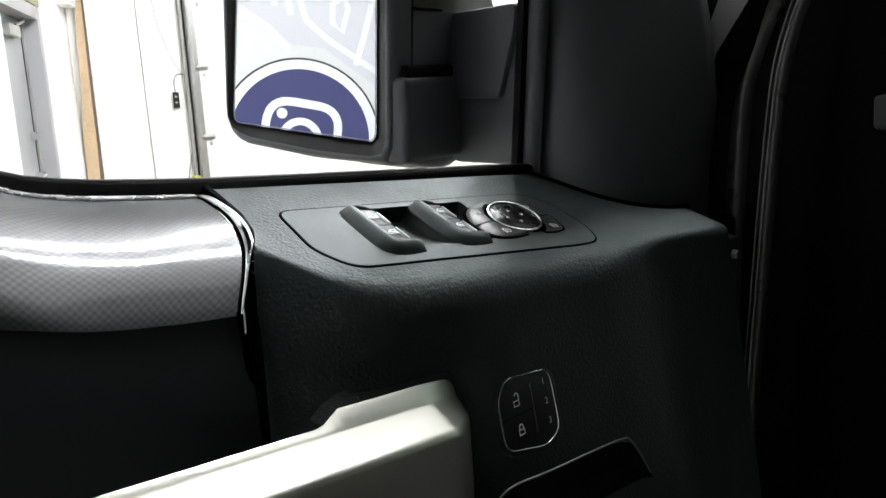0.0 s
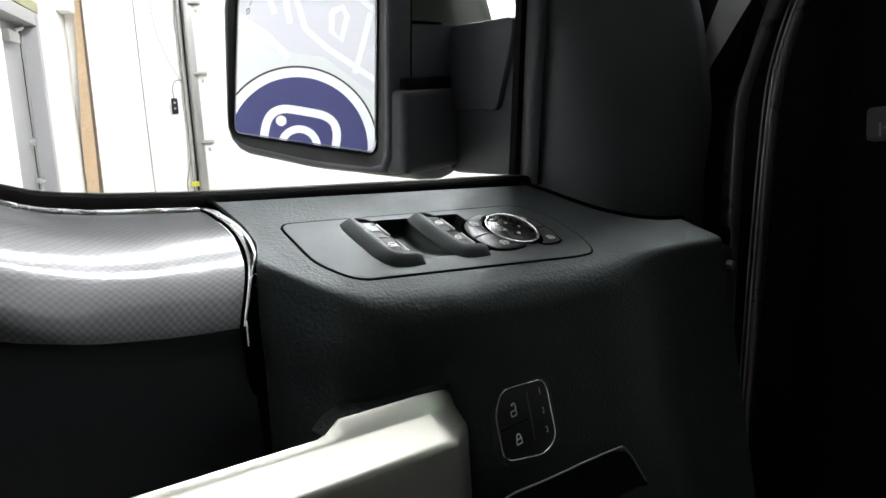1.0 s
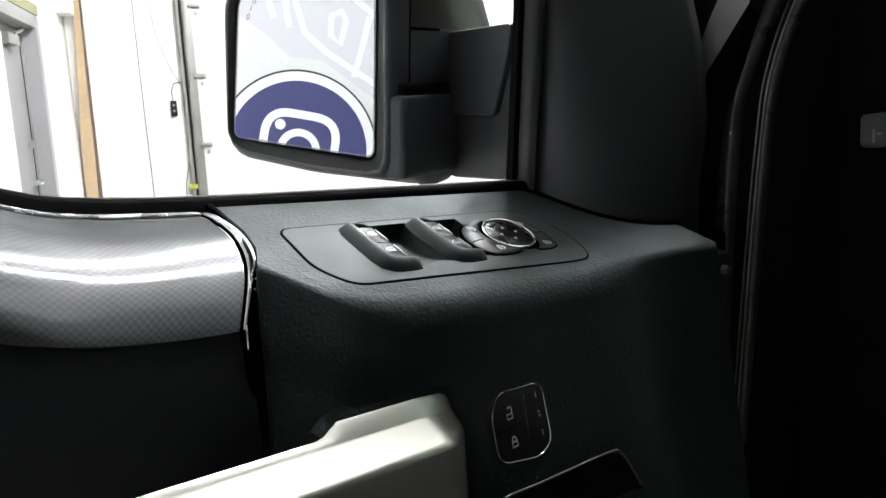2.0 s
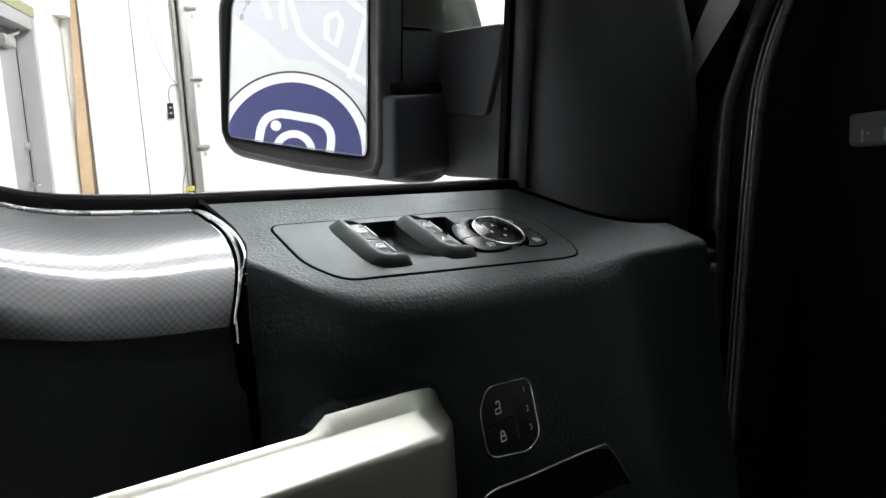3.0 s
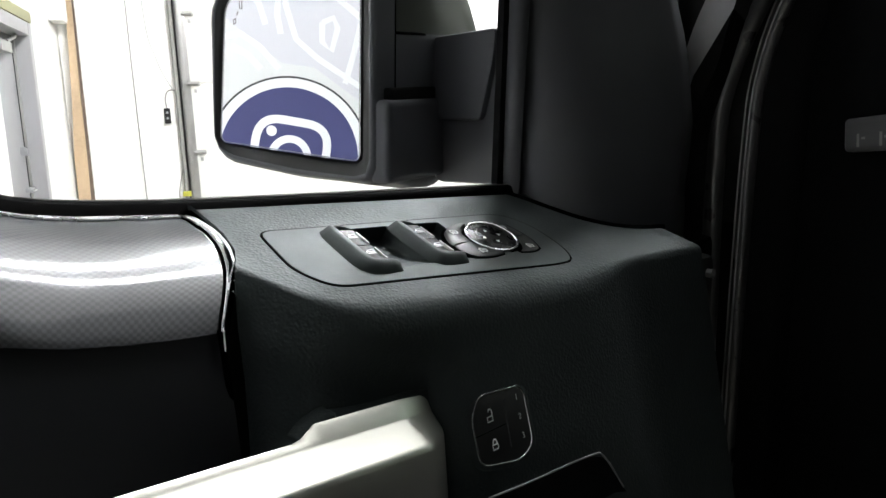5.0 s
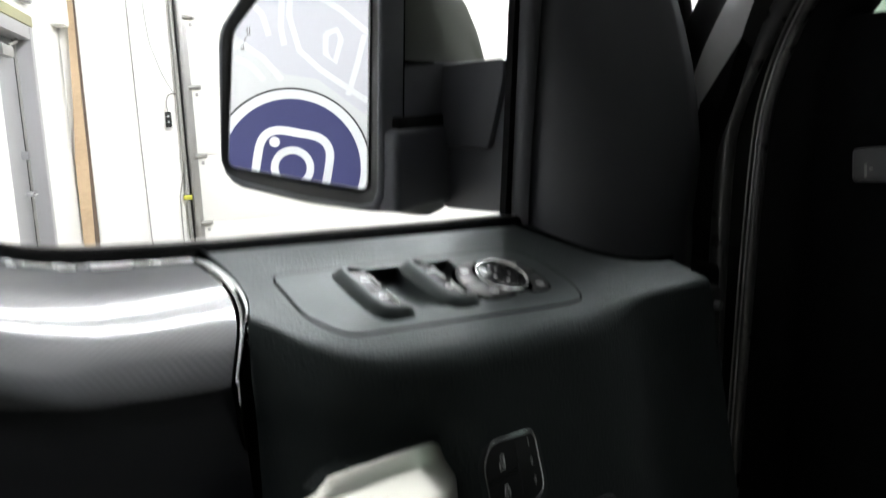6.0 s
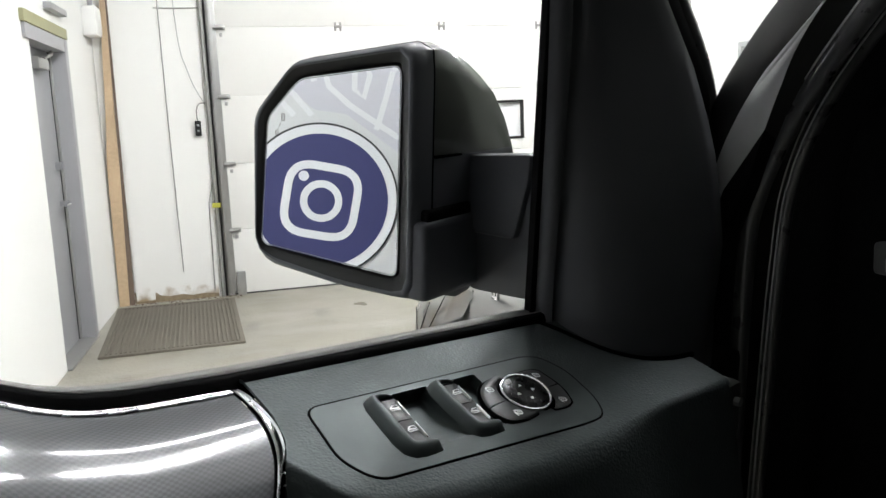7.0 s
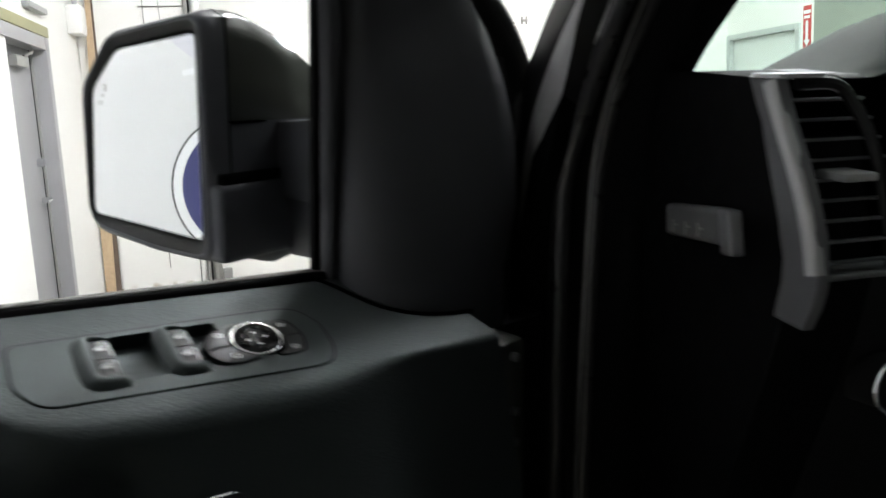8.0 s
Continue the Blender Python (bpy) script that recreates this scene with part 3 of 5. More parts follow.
part("leaf_gap", box((-0.040, -0.0890, 0.01), (-0.029, -0.0860, 2.00)), GAP_BLACK, sd)
cl = part("closer", box((0.20, -0.088, 1.86), (0.46, -0.03, 1.93), 0.010), GALV, sd, "steel door closer")
part("closer_arm", tube([(0.24, -0.05, 1.935), (0.12, -0.03, 1.97), (0.02, -0.05, 1.995)], 0.012, 8), GALV, cl)
h = part("handle", tube([(0.07, -0.088, 0.985), (0.07, -0.025, 0.985)], 0.020, 14), CHROME, sd, "bright lever handle")
part("lever", tube(smooth_path([(0.07, -0.025, 0.985), (0.11, -0.02, 0.985), (0.19, -0.025, 0.98)]), 0.010, 10), CHROME, h)
part("deadbolt", tube([(0.07, -0.088, 1.24), (0.07, -0.045, 1.24)], 0.030, 14), CHROME, sd, "bright deadbolt")
part("latch_plate", box((-0.028, -0.0888, 0.80), (-0.010, -0.0855, 0.88), 0.001), CHROME, sd)
solo("threshold", box((-0.14, -0.15, 0.0), (0.76, 0.03, 0.012), 0.003), GALV, "worn steel threshold under the door", "threshold", kind="structure", m=LW)
solo("wall_box", box((-0.10, 0.0, 2.235), (0.34, 0.05, 2.275), 0.006), FRAME_GREY, "small grey box on the wall over the door", "wall box", m=LW)
jb = thing("junction_box", (-0.95, 0, 2.2), LW, "white junction box in the corner of the shop", "junction box")
part("body", box((-1.08, 0.0, 2.20), (-0.86, 0.10, 2.42), 0.008), WALL_WHITE, jb)
part("cover", box((-1.06, 0.10, 2.22), (-0.88, 0.106, 2.40), 0.003), WALL_WHITE, jb)
solo("white_conduit", tube([(-0.97, 0.05, 2.42), (-0.97, 0.05, TOP)], 0.022, 10), FRAME_GREY, "grey conduit above the junction box", "pipe", m=LW)

# ribbed mat
mat = thing("floor_mat", (-6.2, -0.09, 0.0), label="ribbed grey-brown rubber mat on the concrete floor", category="mat")
MX0, MX1, MY0, MY1 = -6.95, -5.41, -0.550, 0.385
part("base", box((MX0, MY0, 0.0), (MX1, MY1, 0.008), 0.003), MAT_RUBBER, mat)
bm = bmesh.new()
for lo, hi in (((MX0, MY0), (MX1, MY0 + 0.035)), ((MX0, MY1 - 0.035), (MX1, MY1)), ((MX0, MY0 + 0.035), (MX0 + 0.04, MY1 - 0.035)), ((MX1 - 0.04, MY0 + 0.035), (MX1, MY1 - 0.035))):
    box((*lo, 0.008), (*hi, 0.016), 0.003, bm=bm)
part("border", bm, MAT_RUBBER, mat)
rib = None
n_rib = 29
for i in range(n_rib):
    y = MY0 + 0.05 + (MY1 - MY0 - 0.1) * i / (n_rib - 1)
    if rib is None:
        rib = part("rib", box((MX0 + 0.045, y - 0.0080, 0.008), (MX1 - 0.045, y + 0.0080, 0.020), 0.003), MAT_RUBBER, mat)
        rib_y = y
    else:
        o = new("rib", rib.data)
        o.parent = mat
        o.location = (0, y - rib_y, 0)

# second door and sign, beyond the windscreen
YN = 5.56
pd = thing("grey_door", (-6.6, YN, 0), label="closed pale grey steel door in the white wall", category="door", kind="structure")
part("leaf", box((-7.09, YN + 0.03, 0.01), (-6.135, YN + 0.08, 2.045), 0.003), PALE_DOOR, pd)
bm = box((-7.145, YN - 0.02, 0), (-7.09, YN + 0.1, 2.10), 0.003)
box((-6.135, YN - 0.02, 0), (-6.08, YN + 0.1, 2.10), 0.003, bm=bm)
box((-7.09, YN - 0.02, 2.047), (-6.135, YN + 0.1, 2.10), 0.003, bm=bm)
part("door_frame", bm, PALE_FRAME, pd)
sg = thing("fire_point_sign", (-6.0, YN, 1.86), label="tall narrow red sign with a white downward arrow", category="sign")
part("board", box((-6.045, YN - 0.006, 1.86), (-5.945, YN - 0.001, 2.235), 0.001), RED, sg)
bm = box((-6.038, YN - 0.008, 2.165), (-5.952, YN - 0.0065, 2.195))
box((-6.032, YN - 0.008, 2.125), (-5.958, YN - 0.0065, 2.148), bm=bm)
box((-6.010, YN - 0.008, 1.935), (-5.980, YN - 0.0065, 2.105), bm=bm)
bm.faces.new([bm.verts.new(v) for v in ((-6.034, YN - 0.0078, 1.94), (-5.956, YN - 0.0078, 1.94), (-5.995, YN - 0.0078, 1.885))])
part("arrow", bm, PRINT_WHITE, sg, "white arrow and bars")

# printed graphic on the side wall
SC, ZC, RG, TAU = 5.0708, 1.1858, 0.2137, radians(14.45)
LEAN = radians(4.55)


def on_wall(u, v, h):
    return Vector((SC + u, h, ZC + v))


def turned(u, v):
    return (math.cos(TAU) * u + math.sin(TAU) * v, -math.sin(TAU) * u + math.cos(TAU) * v)


def sheet_at(x, y):
    """From the banner's own drawing units to the wall."""
    u, v = (x - 514) * K, (277 - y) * K
    return (math.cos(LEAN) * u + math.sin(LEAN) * v, -math.sin(LEAN) * u + math.cos(LEAN) * v)


gr = thing("wall_graphic", (SC, 0, ZC - 0.95), LW, "pale printed wall banner with a navy round emblem", "banner")
part("sheet", box((SC - 1.7, 0.001, ZC - 0.95), (SC + 1.5, 0.004, ZC + 1.25), 0.0008), PRINT_PALE, gr)
K = RG / 136.0
part("backing", plate([sheet_at(x, y) for x, y in ((395, 30), (505, 118), (560, 125), (668, 205), (760, 262), (900, 262), (900, -420), (420, -420), (330, -60))], on_wall, 0.0045, 0.0055), PRINT_LAVENDER, gr, "pale lavender shape")
strokes = [
    [(522, -60), (514, 20), (530, 78), (566, 110), (652, 166)], [(575, 50), (594, 42), (601, 58), (590, 97), (574, 82), (575, 50)],
    [(641, 50), (628, 100), (612, 152)], [(563, -12), (600, 8), (650, 48)], [(505, -40), (500, 40), (505, 70)],
    [(405, 78), (438, 70), (470, 92), (500, 128)], [(424, 92), (448, 104), (470, 128)], [(560, -70), (470, -140)], [(690, 60), (680, 130), (740, 180)],
    [(430, -20), (470, 20), (480, 55)]]
for s in strokes:
    part("letter_stroke", stroke([sheet_at(x, y) for x, y in s], 10 * K, on_wall, 0.006, 0.007), PRINT_WHITE, gr)
part("outer_disc", plate(circle2(0, 0, RG * 1.01, 64), on_wall, 0.0075, 0.0085), PRINT_DARK, gr, "thin charcoal ring")
part("white_disc", plate(circle2(0, 0, RG * 0.985, 64), on_wall, 0.009, 0.0095), PRINT_WHITE, gr)
part("navy_disc", plate(circle2(0, 0, RG * 0.87, 64), on_wall, 0.010, 0.0105), PRINT_NAVY, gr, "navy disc")
sq = rounded([(-0.45, -0.45), (0.45, -0.45), (0.45, 0.45), (-0.45, 0.45)], 0.30, 8)
part("rounded_square", stroke([turned(p[0] * RG, p[1] * RG) for p in sq], 0.105 * RG, on_wall, 0.011, 0.0115, True), PRINT_WHITE, gr)
part("ring", stroke(circle2(0, 0, 0.225 * RG, 40), 0.095 * RG, on_wall, 0.011, 0.0115, True), PRINT_WHITE, gr)
dx, dz = turned(-0.27 * RG, 0.287 * RG)
part("dot", plate(circle2(dx, dz, 0.066 * RG, 24), on_wall, 0.011, 0.0115), PRINT_WHITE, gr)

# crumbs and dust swept against the foot of the wall
rng = random.Random(4)
bm = bmesh.new()
for i in range(150):
    a = rng.random()
    y = lerp(-0.42, 0.46, a)
    x = XW + 0.02 + 0.16 * rng.random() ** 2.2
    r = 0.003 + 0.011 * rng.random() ** 3
    top = bm.verts.new((x, y, r * 0.8))
    ring_v = [bm.verts.new((x + r * (0.7 + 0.6 * rng.random()) * math.cos(k * 1.2566), y + r * (0.7 + 0.6 * rng.random()) * math.sin(k * 1.2566), 0.0005)) for k in range(5)]
    for k in range(5):
        bm.faces.new((ring_v[k], ring_v[(k + 1) % 5], top))
solo("floor_debris", bm, WOOD_DARK, "brown crumbs and dirt along the foot of the wall", "debris", kind="stuff")

# ---------------------------------------------------------------- the open truck door (x inboard, y towards the hinge, z up)
TRUCK = pose(-0.1587, -0.0135, -0.4743, -0.456, 4.714, -0.3655)
DOOR = TRUCK @ pose(0, 0, 0, 0, 0, 26.0)
SILL = [(0.0, 1.80), (0.10, 1.775), (0.15, 1.757), (0.175, 1.744), (0.193, 1.733), (0.222, 1.717), (0.256, 1.708), (0.293, 1.703), (0.343, 1.697), (0.43, 1.689), (0.64, 1.671), (0.85, 1.652)]
XS = -0.312


def sill(y):
    return sum(table(y + d, SILL) for d in (-0.02, -0.01, 0, 0.01, 0.02)) / 5


def ledge(x, y):
    return 1.684 - 0.095 * (y - 0.37) - 0.27 * (x + 0.269)


EDGE = [(0.313, -0.222), (0.322, -0.219), (0.328, -0.212), (0.334, -0.195), (0.339, -0.178), (0.345, -0.163), (0.352, -0.153), (0.362, -0.146), (0.375, -0.140), (0.392, -0.137), (0.42, -0.135), (0.50, -0.134), (0.57, -0.136), (0.60, -0.140), (0.63, -0.147), (0.66, -0.155), (0.70, -0.157), (0.80, -0.161)]


def face_x(y, z):
    """The inboard face of the ledge."""
    e = table(y, EDGE)
    k = 0.27 * min(1, max(0.0, (e + 0.23) / 0.09))
    # set back round the end of the pull handle
    back = min(1, max(0, (0.452 - y) / 0.045)) * min(1, max(0, (1.640 - z) / 0.045))
    return e - k * (z - 1.57) - 0.022 * back * back * (3 - 2 * back)


def on_ledge(x, y, h):
    n = Vector((0.27, 0.095, 1)).normalized()
    return Vector((x, y, ledge(x, y))) + n * h


door = thing("open_front_door", (-0.30, 0.45, 1.0), DOOR, "open truck door with black grained plastic inner trim", "vehicle door")

# upper trim with the switch ledge; open below the switch plate
def led_start(x, z):
    return 0.3478 - table(x, [(-0.32, 0.0), (-0.273, 0.002), (-0.257, 0.004), (-0.243, 0.009), (-0.231, 0.016), (-0.221, 0.024), (-0.213, 0.031), (-0.206, 0.037)])


HOLE = (-0.266, -0.194, 0.42, 0.532)
ys = [0.313, 0.32, 0.325, 0.329, 0.332, 0.335, 0.338, 0.341, 0.344, 0.347, 0.351, 0.356, 0.362, 0.37, 0.38, 0.392, 0.405, HOLE[2], 0.428, 0.436, 0.445, 0.46, 0.48, 0.50, HOLE[3], 0.55, 0.565, 0.58, 0.595, 0.61, 0.63, 0.65, 0.68, 0.72, 0.76, 0.788]
secs = []
for y in ys:
    zc = ledge(-0.15, y)
    xk = face_x(y, zc)
    for _ in range(4):
        zc = ledge(xk, y)
        xk = face_x(y, zc)
    top = [-0.322, XS, -0.29, HOLE[0], -0.245, -0.22, HOLE[1]]
    roll = lerp(0.013, 0.005, min(1, max(0, (y - 0.60) / 0.06)))
    flat_to = xk - roll
    pts = []
    for i, x in enumerate(top):
        xx = min(x, flat_to - 0.002 * (len(top) - i))
        pts.append(Vector((xx, y, ledge(xx, y) - (0.004 if i == 0 else 0))))
    a, b = Vector((flat_to, y, ledge(flat_to, y))), Vector((xk, y, zc))
    zd = zc - 1.1 * roll
    c = Vector((face_x(y, zd), y, zd))
    for t in (0, 0.2, 0.4, 0.6, 0.8, 1):
        pts.append((1 - t) ** 2 * a + 2 * t * (1 - t) * b + t * t * c)
    for i, z in enumerate((1.64, 1.63, 1.62, 1.61, 1.605, 1.60, 1.595, 1.585, 1.57, 1.55, 1.53, 1.50, 1.46, 1.40, 1.30)):
        z = min(z, zd - 0.003 - 0.002 * i)
        pts.append(Vector((min(face_x(y, z), -0.105), y, z)))
    secs.append([Vector((p.x, max(p.y, led_start(p.x, p.z)), p.z)) for p in pts])
bm = loft(secs)
dead = [f for f in bm.faces if HOLE[0] < f.calc_center_median().x < HOLE[1] and HOLE[2] < f.calc_center_median().y < HOLE[3] and abs(f.calc_center_median().z - ledge(f.calc_center_median().x, f.calc_center_median().y)) < 0.004]
bmesh.ops.delete(bm, geom=dead, context="FACES_ONLY")
# closing faces at both ends
row = [v for v in bm.verts if abs(v.co.y - ys[-1]) < 1e-6]
bm.faces.new(row + [bm.verts.new((-0.322, ys[-1], 1.30))])
part("switch_ledge", bm, BLACK_GRAIN, door, angle=50)

# lower inner panel behind the pull handle
secs = []
for i in range(16):
    y = -0.10 + 0.409 * i / 15
    dz = sill(y) - sill(0.34)
    secs.append([(-0.223, y, 1.645 + dz), (-0.217, y, 1.628 + dz), (-0.205, y, 1.60 + dz * 0.7), (-0.200, y, 1.56), (-0.205, y, 1.50), (-0.20, y, 1.40), (-0.16, y, 1.30), (-0.12, y, 1.2)])
lower = part("lower_panel", loft(secs), LOWER, door, angle=60)
part("seam", tube([(-0.214, 0.309, 1.645), (-0.207, 0.3085, 1.60), (-0.207, 0.3075, 1.50), (-0.203, 0.3065, 1.40), (-0.16, 0.305, 1.30)], 0.0020, 8), GAP_BLACK, lower)
part("seam_clip", tube([(-0.2035, 0.3055, 1.650), (-0.2025, 0.3050, 1.636)], 0.0006, 6), END_CHROME, lower, "thin bright edge")
part("map_pocket", plate(rounded([(0.30, 1.45), (0.416, 1.531), (0.458, 1.526), (0.53, 1.519), (0.548, 1.512), (0.60, 1.445), (0.62, 1.30), (0.30, 1.30)], 0.01), lambda u, v, h: Vector((-0.112 + h, u, v)), 0.0, 0.0014, 0.0004), SEAL, door, "black speaker and pocket cover")

part("pocket_edge", tube(smooth_path([(-0.1106, 0.40, 1.5205), (-0.1106, 0.418, 1.5305), (-0.1106, 0.458, 1.5265), (-0.1106, 0.53, 1.5195), (-0.1106, 0.549, 1.5115), (-0.1106, 0.575, 1.477)], 4), 0.0007, 6), STALK_GREY, door, "thin paler edge of the pocket")
# grey woven trim with its bright edges
PROF = [(-0.317, -0.0030, 0.0), (-0.304, -0.0035, 0.0), (-0.290, -0.0055, 0.001), (-0.273, -0.0095, 0.002), (-0.257, -0.0165, 0.004), (-0.243, -0.0235, 0.009), (-0.231, -0.031, 0.016), (-0.221, -0.040, 0.024), (-0.2135, -0.049, 0.031), (-0.2105, -0.057, 0.034), (-0.2115, -0.066, 0.036)]
prof = smooth_path([(p[0], p[1], p[2]) for p in PROF], 3)
DEPTH = [(0.168, 1.0), (0.19, 0.985), (0.20, 0.95), (0.21, 0.915), (0.22, 0.89), (0.24, 0.862), (0.26, 0.85), (0.343, 0.842)]


def trim_at(y, j):
    """The trim's surface at its j-th profile point; the trim is less deep towards the hinge."""
    f = j * sum(table(y + d, DEPTH) for d in (-0.008, 0, 0.008)) / 3
    k = min(int(f), len(prof) - 2)
    p = prof[k].lerp(prof[k + 1], f - k)
    return Vector((p.x, y - p.z * min(1, max(0, (y - 0.16) / 0.15)), sill(y) - 0.001 + p.y))


PJ = range(len(prof))


t_ys = [0.168 + (0.338 - 0.168) * i / 22 for i in range(23)]
secs = [[trim_at(y, j) for j in PJ] for y in t_ys]
bm = loft(secs)
uv = bm.loops.layers.uv.new("UVMap")
run = [0.0]
for a, b in zip(prof, prof[1:]):
    run.append(run[-1] + (Vector((b.x, b.y, 0)) - Vector((a.x, a.y, 0))).length)
bm.verts.ensure_lookup_table()
place = {}
for i, y in enumerate(t_ys):
    for j in range(len(prof)):
        place[bm.verts[i * len(prof) + j]] = (y, run[j])
for f in bm.faces:
    for l in f.loops:
        l[uv].uv = place[l.vert]
trim = part("woven_trim", bm, WEAVE, door, "grey metallic trim with a fine woven pattern", angle=70)
edge = [trim_at(0.340, j) + Vector((0.0006, 0, 0.0006)) for j in PJ]
# the end strip is broad over the shoulder and narrow below, with a dark pocket beside it
WIDE = [(0.0, 0.0042), (0.25, 0.0070), (0.45, 0.0092), (0.58, 0.0088), (0.66, 0.0040), (0.75, 0.0026), (1.0, 0.0018)]
rows = []
for j, p in enumerate(edge):
    w = table(j / (len(edge) - 1), WIDE)
    run_dir = (edge[min(j + 1, len(edge) - 1)] - edge[max(j - 1, 0)])
    up_dir = Vector((-run_dir.z, 0, run_dir.x)).normalized()
    rows.append([p + Vector((0.0, w * f, 0.0)) + up_dir * h for f, h in ((0.0, -0.0015), (0.02, 0.0010), (0.18, 0.0014), (0.30, 0.0004), (0.62, -0.0002), (0.78, 0.0011), (0.95, 0.0008), (1.0, -0.0015))])
part("chrome_strip", loft(rows, False, True), END_CHROME, trim, "bright chrome end strip flaring over the shoulder", angle=25)
part("end_gap", tube([p + Vector((0.0001, -0.0006, -0.0002)) for p in edge], 0.0007, 8), GAP_BLACK, trim)
part("end_gap", tube([p + Vector((-0.002, 0.0040, -0.0025)) for p in edge[len(edge) // 2 + 3:]], 0.0024, 8), GAP_BLACK, trim)
for k in (0.70, 0.78):
    p = edge[round(k * (len(edge) - 1))]
    part("clip", tube([p + Vector((0.0005, 0.0048, 0.0)), p + Vector((0.0030, 0.0050, 0.0004))], 0.0012, 8), CHROME, trim, "small bright clip")
top_edge = [trim_at(y, 0) for y in t_ys]
part("chrome_strip", tube([p + Vector((0.0072, 0, 0.0008)) for p in top_edge], 0.0012, 8), END_CHROME, trim, "bright chrome upper edge")
part("edge_gap", tube([p + Vector((0.0055, 0, 0.0006)) for p in top_edge], 0.0010, 8), GAP_BLACK, trim)
part("chrome_strip", tube([p + Vector((0.0040, 0, 0.0014)) for p in top_edge], 0.0011, 8), END_CHROME, trim, "thin bright line beside the upper edge")
rear = [trim_at(0.166, j) + Vector((0.0004, 0, 0.0004)) for j in PJ]
part("chrome_strip", tube(rear, 0.0022, 8), CHROME, trim, "bright chrome end strip")
part("end_gap", tube([p + Vector((-0.001, -0.005, -0.001)) for p in rear], 0.0042, 8), GAP_BLACK, trim)
# black trim further back
b_ys = [-0.1 + (0.158 + 0.1) * i / 10 for i in range(11)]
part("rear_upper_trim", loft([[trim_at(y, j) + Vector((0, 0, -0.001)) for j in PJ] for y in b_ys]), BLACK_GRAIN, door, angle=60)

# window seals and glass
w_ys = [-0.1 + (0.70 + 0.1) * i / 40 for i in range(41)]
def skirt(y):
    """The inner seal's lip is broad beside the woven trim and narrow beside the switches."""
    return lerp(-0.3135, -0.3165, min(1, max(0, (y - 0.34) / 0.11)))


secs = [[Vector((x, y, sill(y) + dz)) for x, dz in ((skirt(y), -0.012), (skirt(y), -0.0022), (-0.3168, 0.0008), (-0.3180, 0.0046), (-0.3205, 0.0062), (-0.3245, 0.0066), (-0.3268, 0.0052), (-0.3275, -0.012))] for y in w_ys]
seal = part("inner_seal", loft(secs), SILL_SEAL, door, "black rubber inner window seal", angle=50)
part("seal_line", tube([(-0.3252, y, sill(y) + 0.0068) for y in w_ys], 0.0007, 6), GREY_RUBBER, seal, "thin grey line along the inner seal")
secs = [[Vector((x, y, sill(y) + dz)) for x, dz in ((-0.3335, -0.012), (-0.3340, 0.0040), (-0.3352, 0.0056), (-0.3400, 0.0060), (-0.3465, 0.0046), (-0.3505, 0.0000), (-0.352, -0.02))] for y in w_ys]
part("outer_seal", loft(secs), GREY_RUBBER, door, "dusty grey outer window seal", angle=50)
secs = [[Vector((-0.3305, y, z)) for z in (sill(y) - 0.02, 1.9, 2.1, 2.28)] for y in (-0.1, 0.1, 0.3, 0.5, 0.69)]
g = part("window_glass", loft(secs), GLASS, door, "clear raised window glass")
g.visible_shadow = False

# outer skin
secs = [[Vector((x, y, min(z, sill(y) - 0.015 + (z - 1.66)) if z > 1.6 else z)) for x, z in ((-0.352, 1.66), (-0.385, 1.62), (-0.40, 1.58), (-0.43, 1.45), (-0.43, 1.2), (-0.40, 0.95), (-0.35, 0.90), (-0.13, 0.90), (-0.12, 1.2))] for y in (-0.1, 0.1, 0.3, 0.5, 0.7, 0.84)]
part("outer_skin", loft(secs, caps=True), PAINT, door, "dark metallic painted outer skin")

# front window channel, corner trim and sloping frame
part("window_channel", loft([[(-0.341, y0 + 0.063 * (z - 1.67), z), (-0.334, y0 + 0.001 + 0.063 * (z - 1.67), z), (-0.332, y0 + 0.012 + 0.063 * (z - 1.67), z), (-0.336, y0 + 0.034 + 0.063 * (z - 1.67), z), (-0.352, y0 + 0.03 + 0.063 * (z - 1.67), z)] for y0 in (0.681,) for z in (1.64, 1.7, 1.8, 1.9, 2.0, 2.1, 2.3)], True, True), SEAL, door, "black rubber window channel")
LOW = [(-0.338, 0.690), (-0.328, 0.685), (-0.317, 0.684), (-0.312, 0.688), (-0.3165, 0.6955), (-0.306, 0.6935), (-0.296, 0.692), (-0.275, 0.693), (-0.252, 0.704), (-0.236, 0.720), (-0.226, 0.740), (-0.220, 0.765), (-0.218, 0.790), (-0.219, 0.815), (-0.224, 0.840), (-0.25, 0.850)]
HIGH = [(-0.336, 0.702), (-0.326, 0.706), (-0.3195, 0.712), (-0.3195, 0.721), (-0.3290, 0.7285), (-0.3260, 0.736), (-0.3235, 0.740), (-0.322, 0.742), (-0.318, 0.745), (-0.314, 0.752), (-0.309, 0.775), (-0.304, 0.810), (-0.300, 0.845), (-0.298, 0.872), (-0.302, 0.892), (-0.32, 0.895)]
FRONT = [(1.60, 0.012), (1.66, 0.014), (1.72, 0.044), (1.80, 0.052), (1.86, 0.038), (1.92, 0.010), (1.98, -0.043), (2.05, -0.114), (2.12, -0.19), (2.2, -0.24)]
secs = []
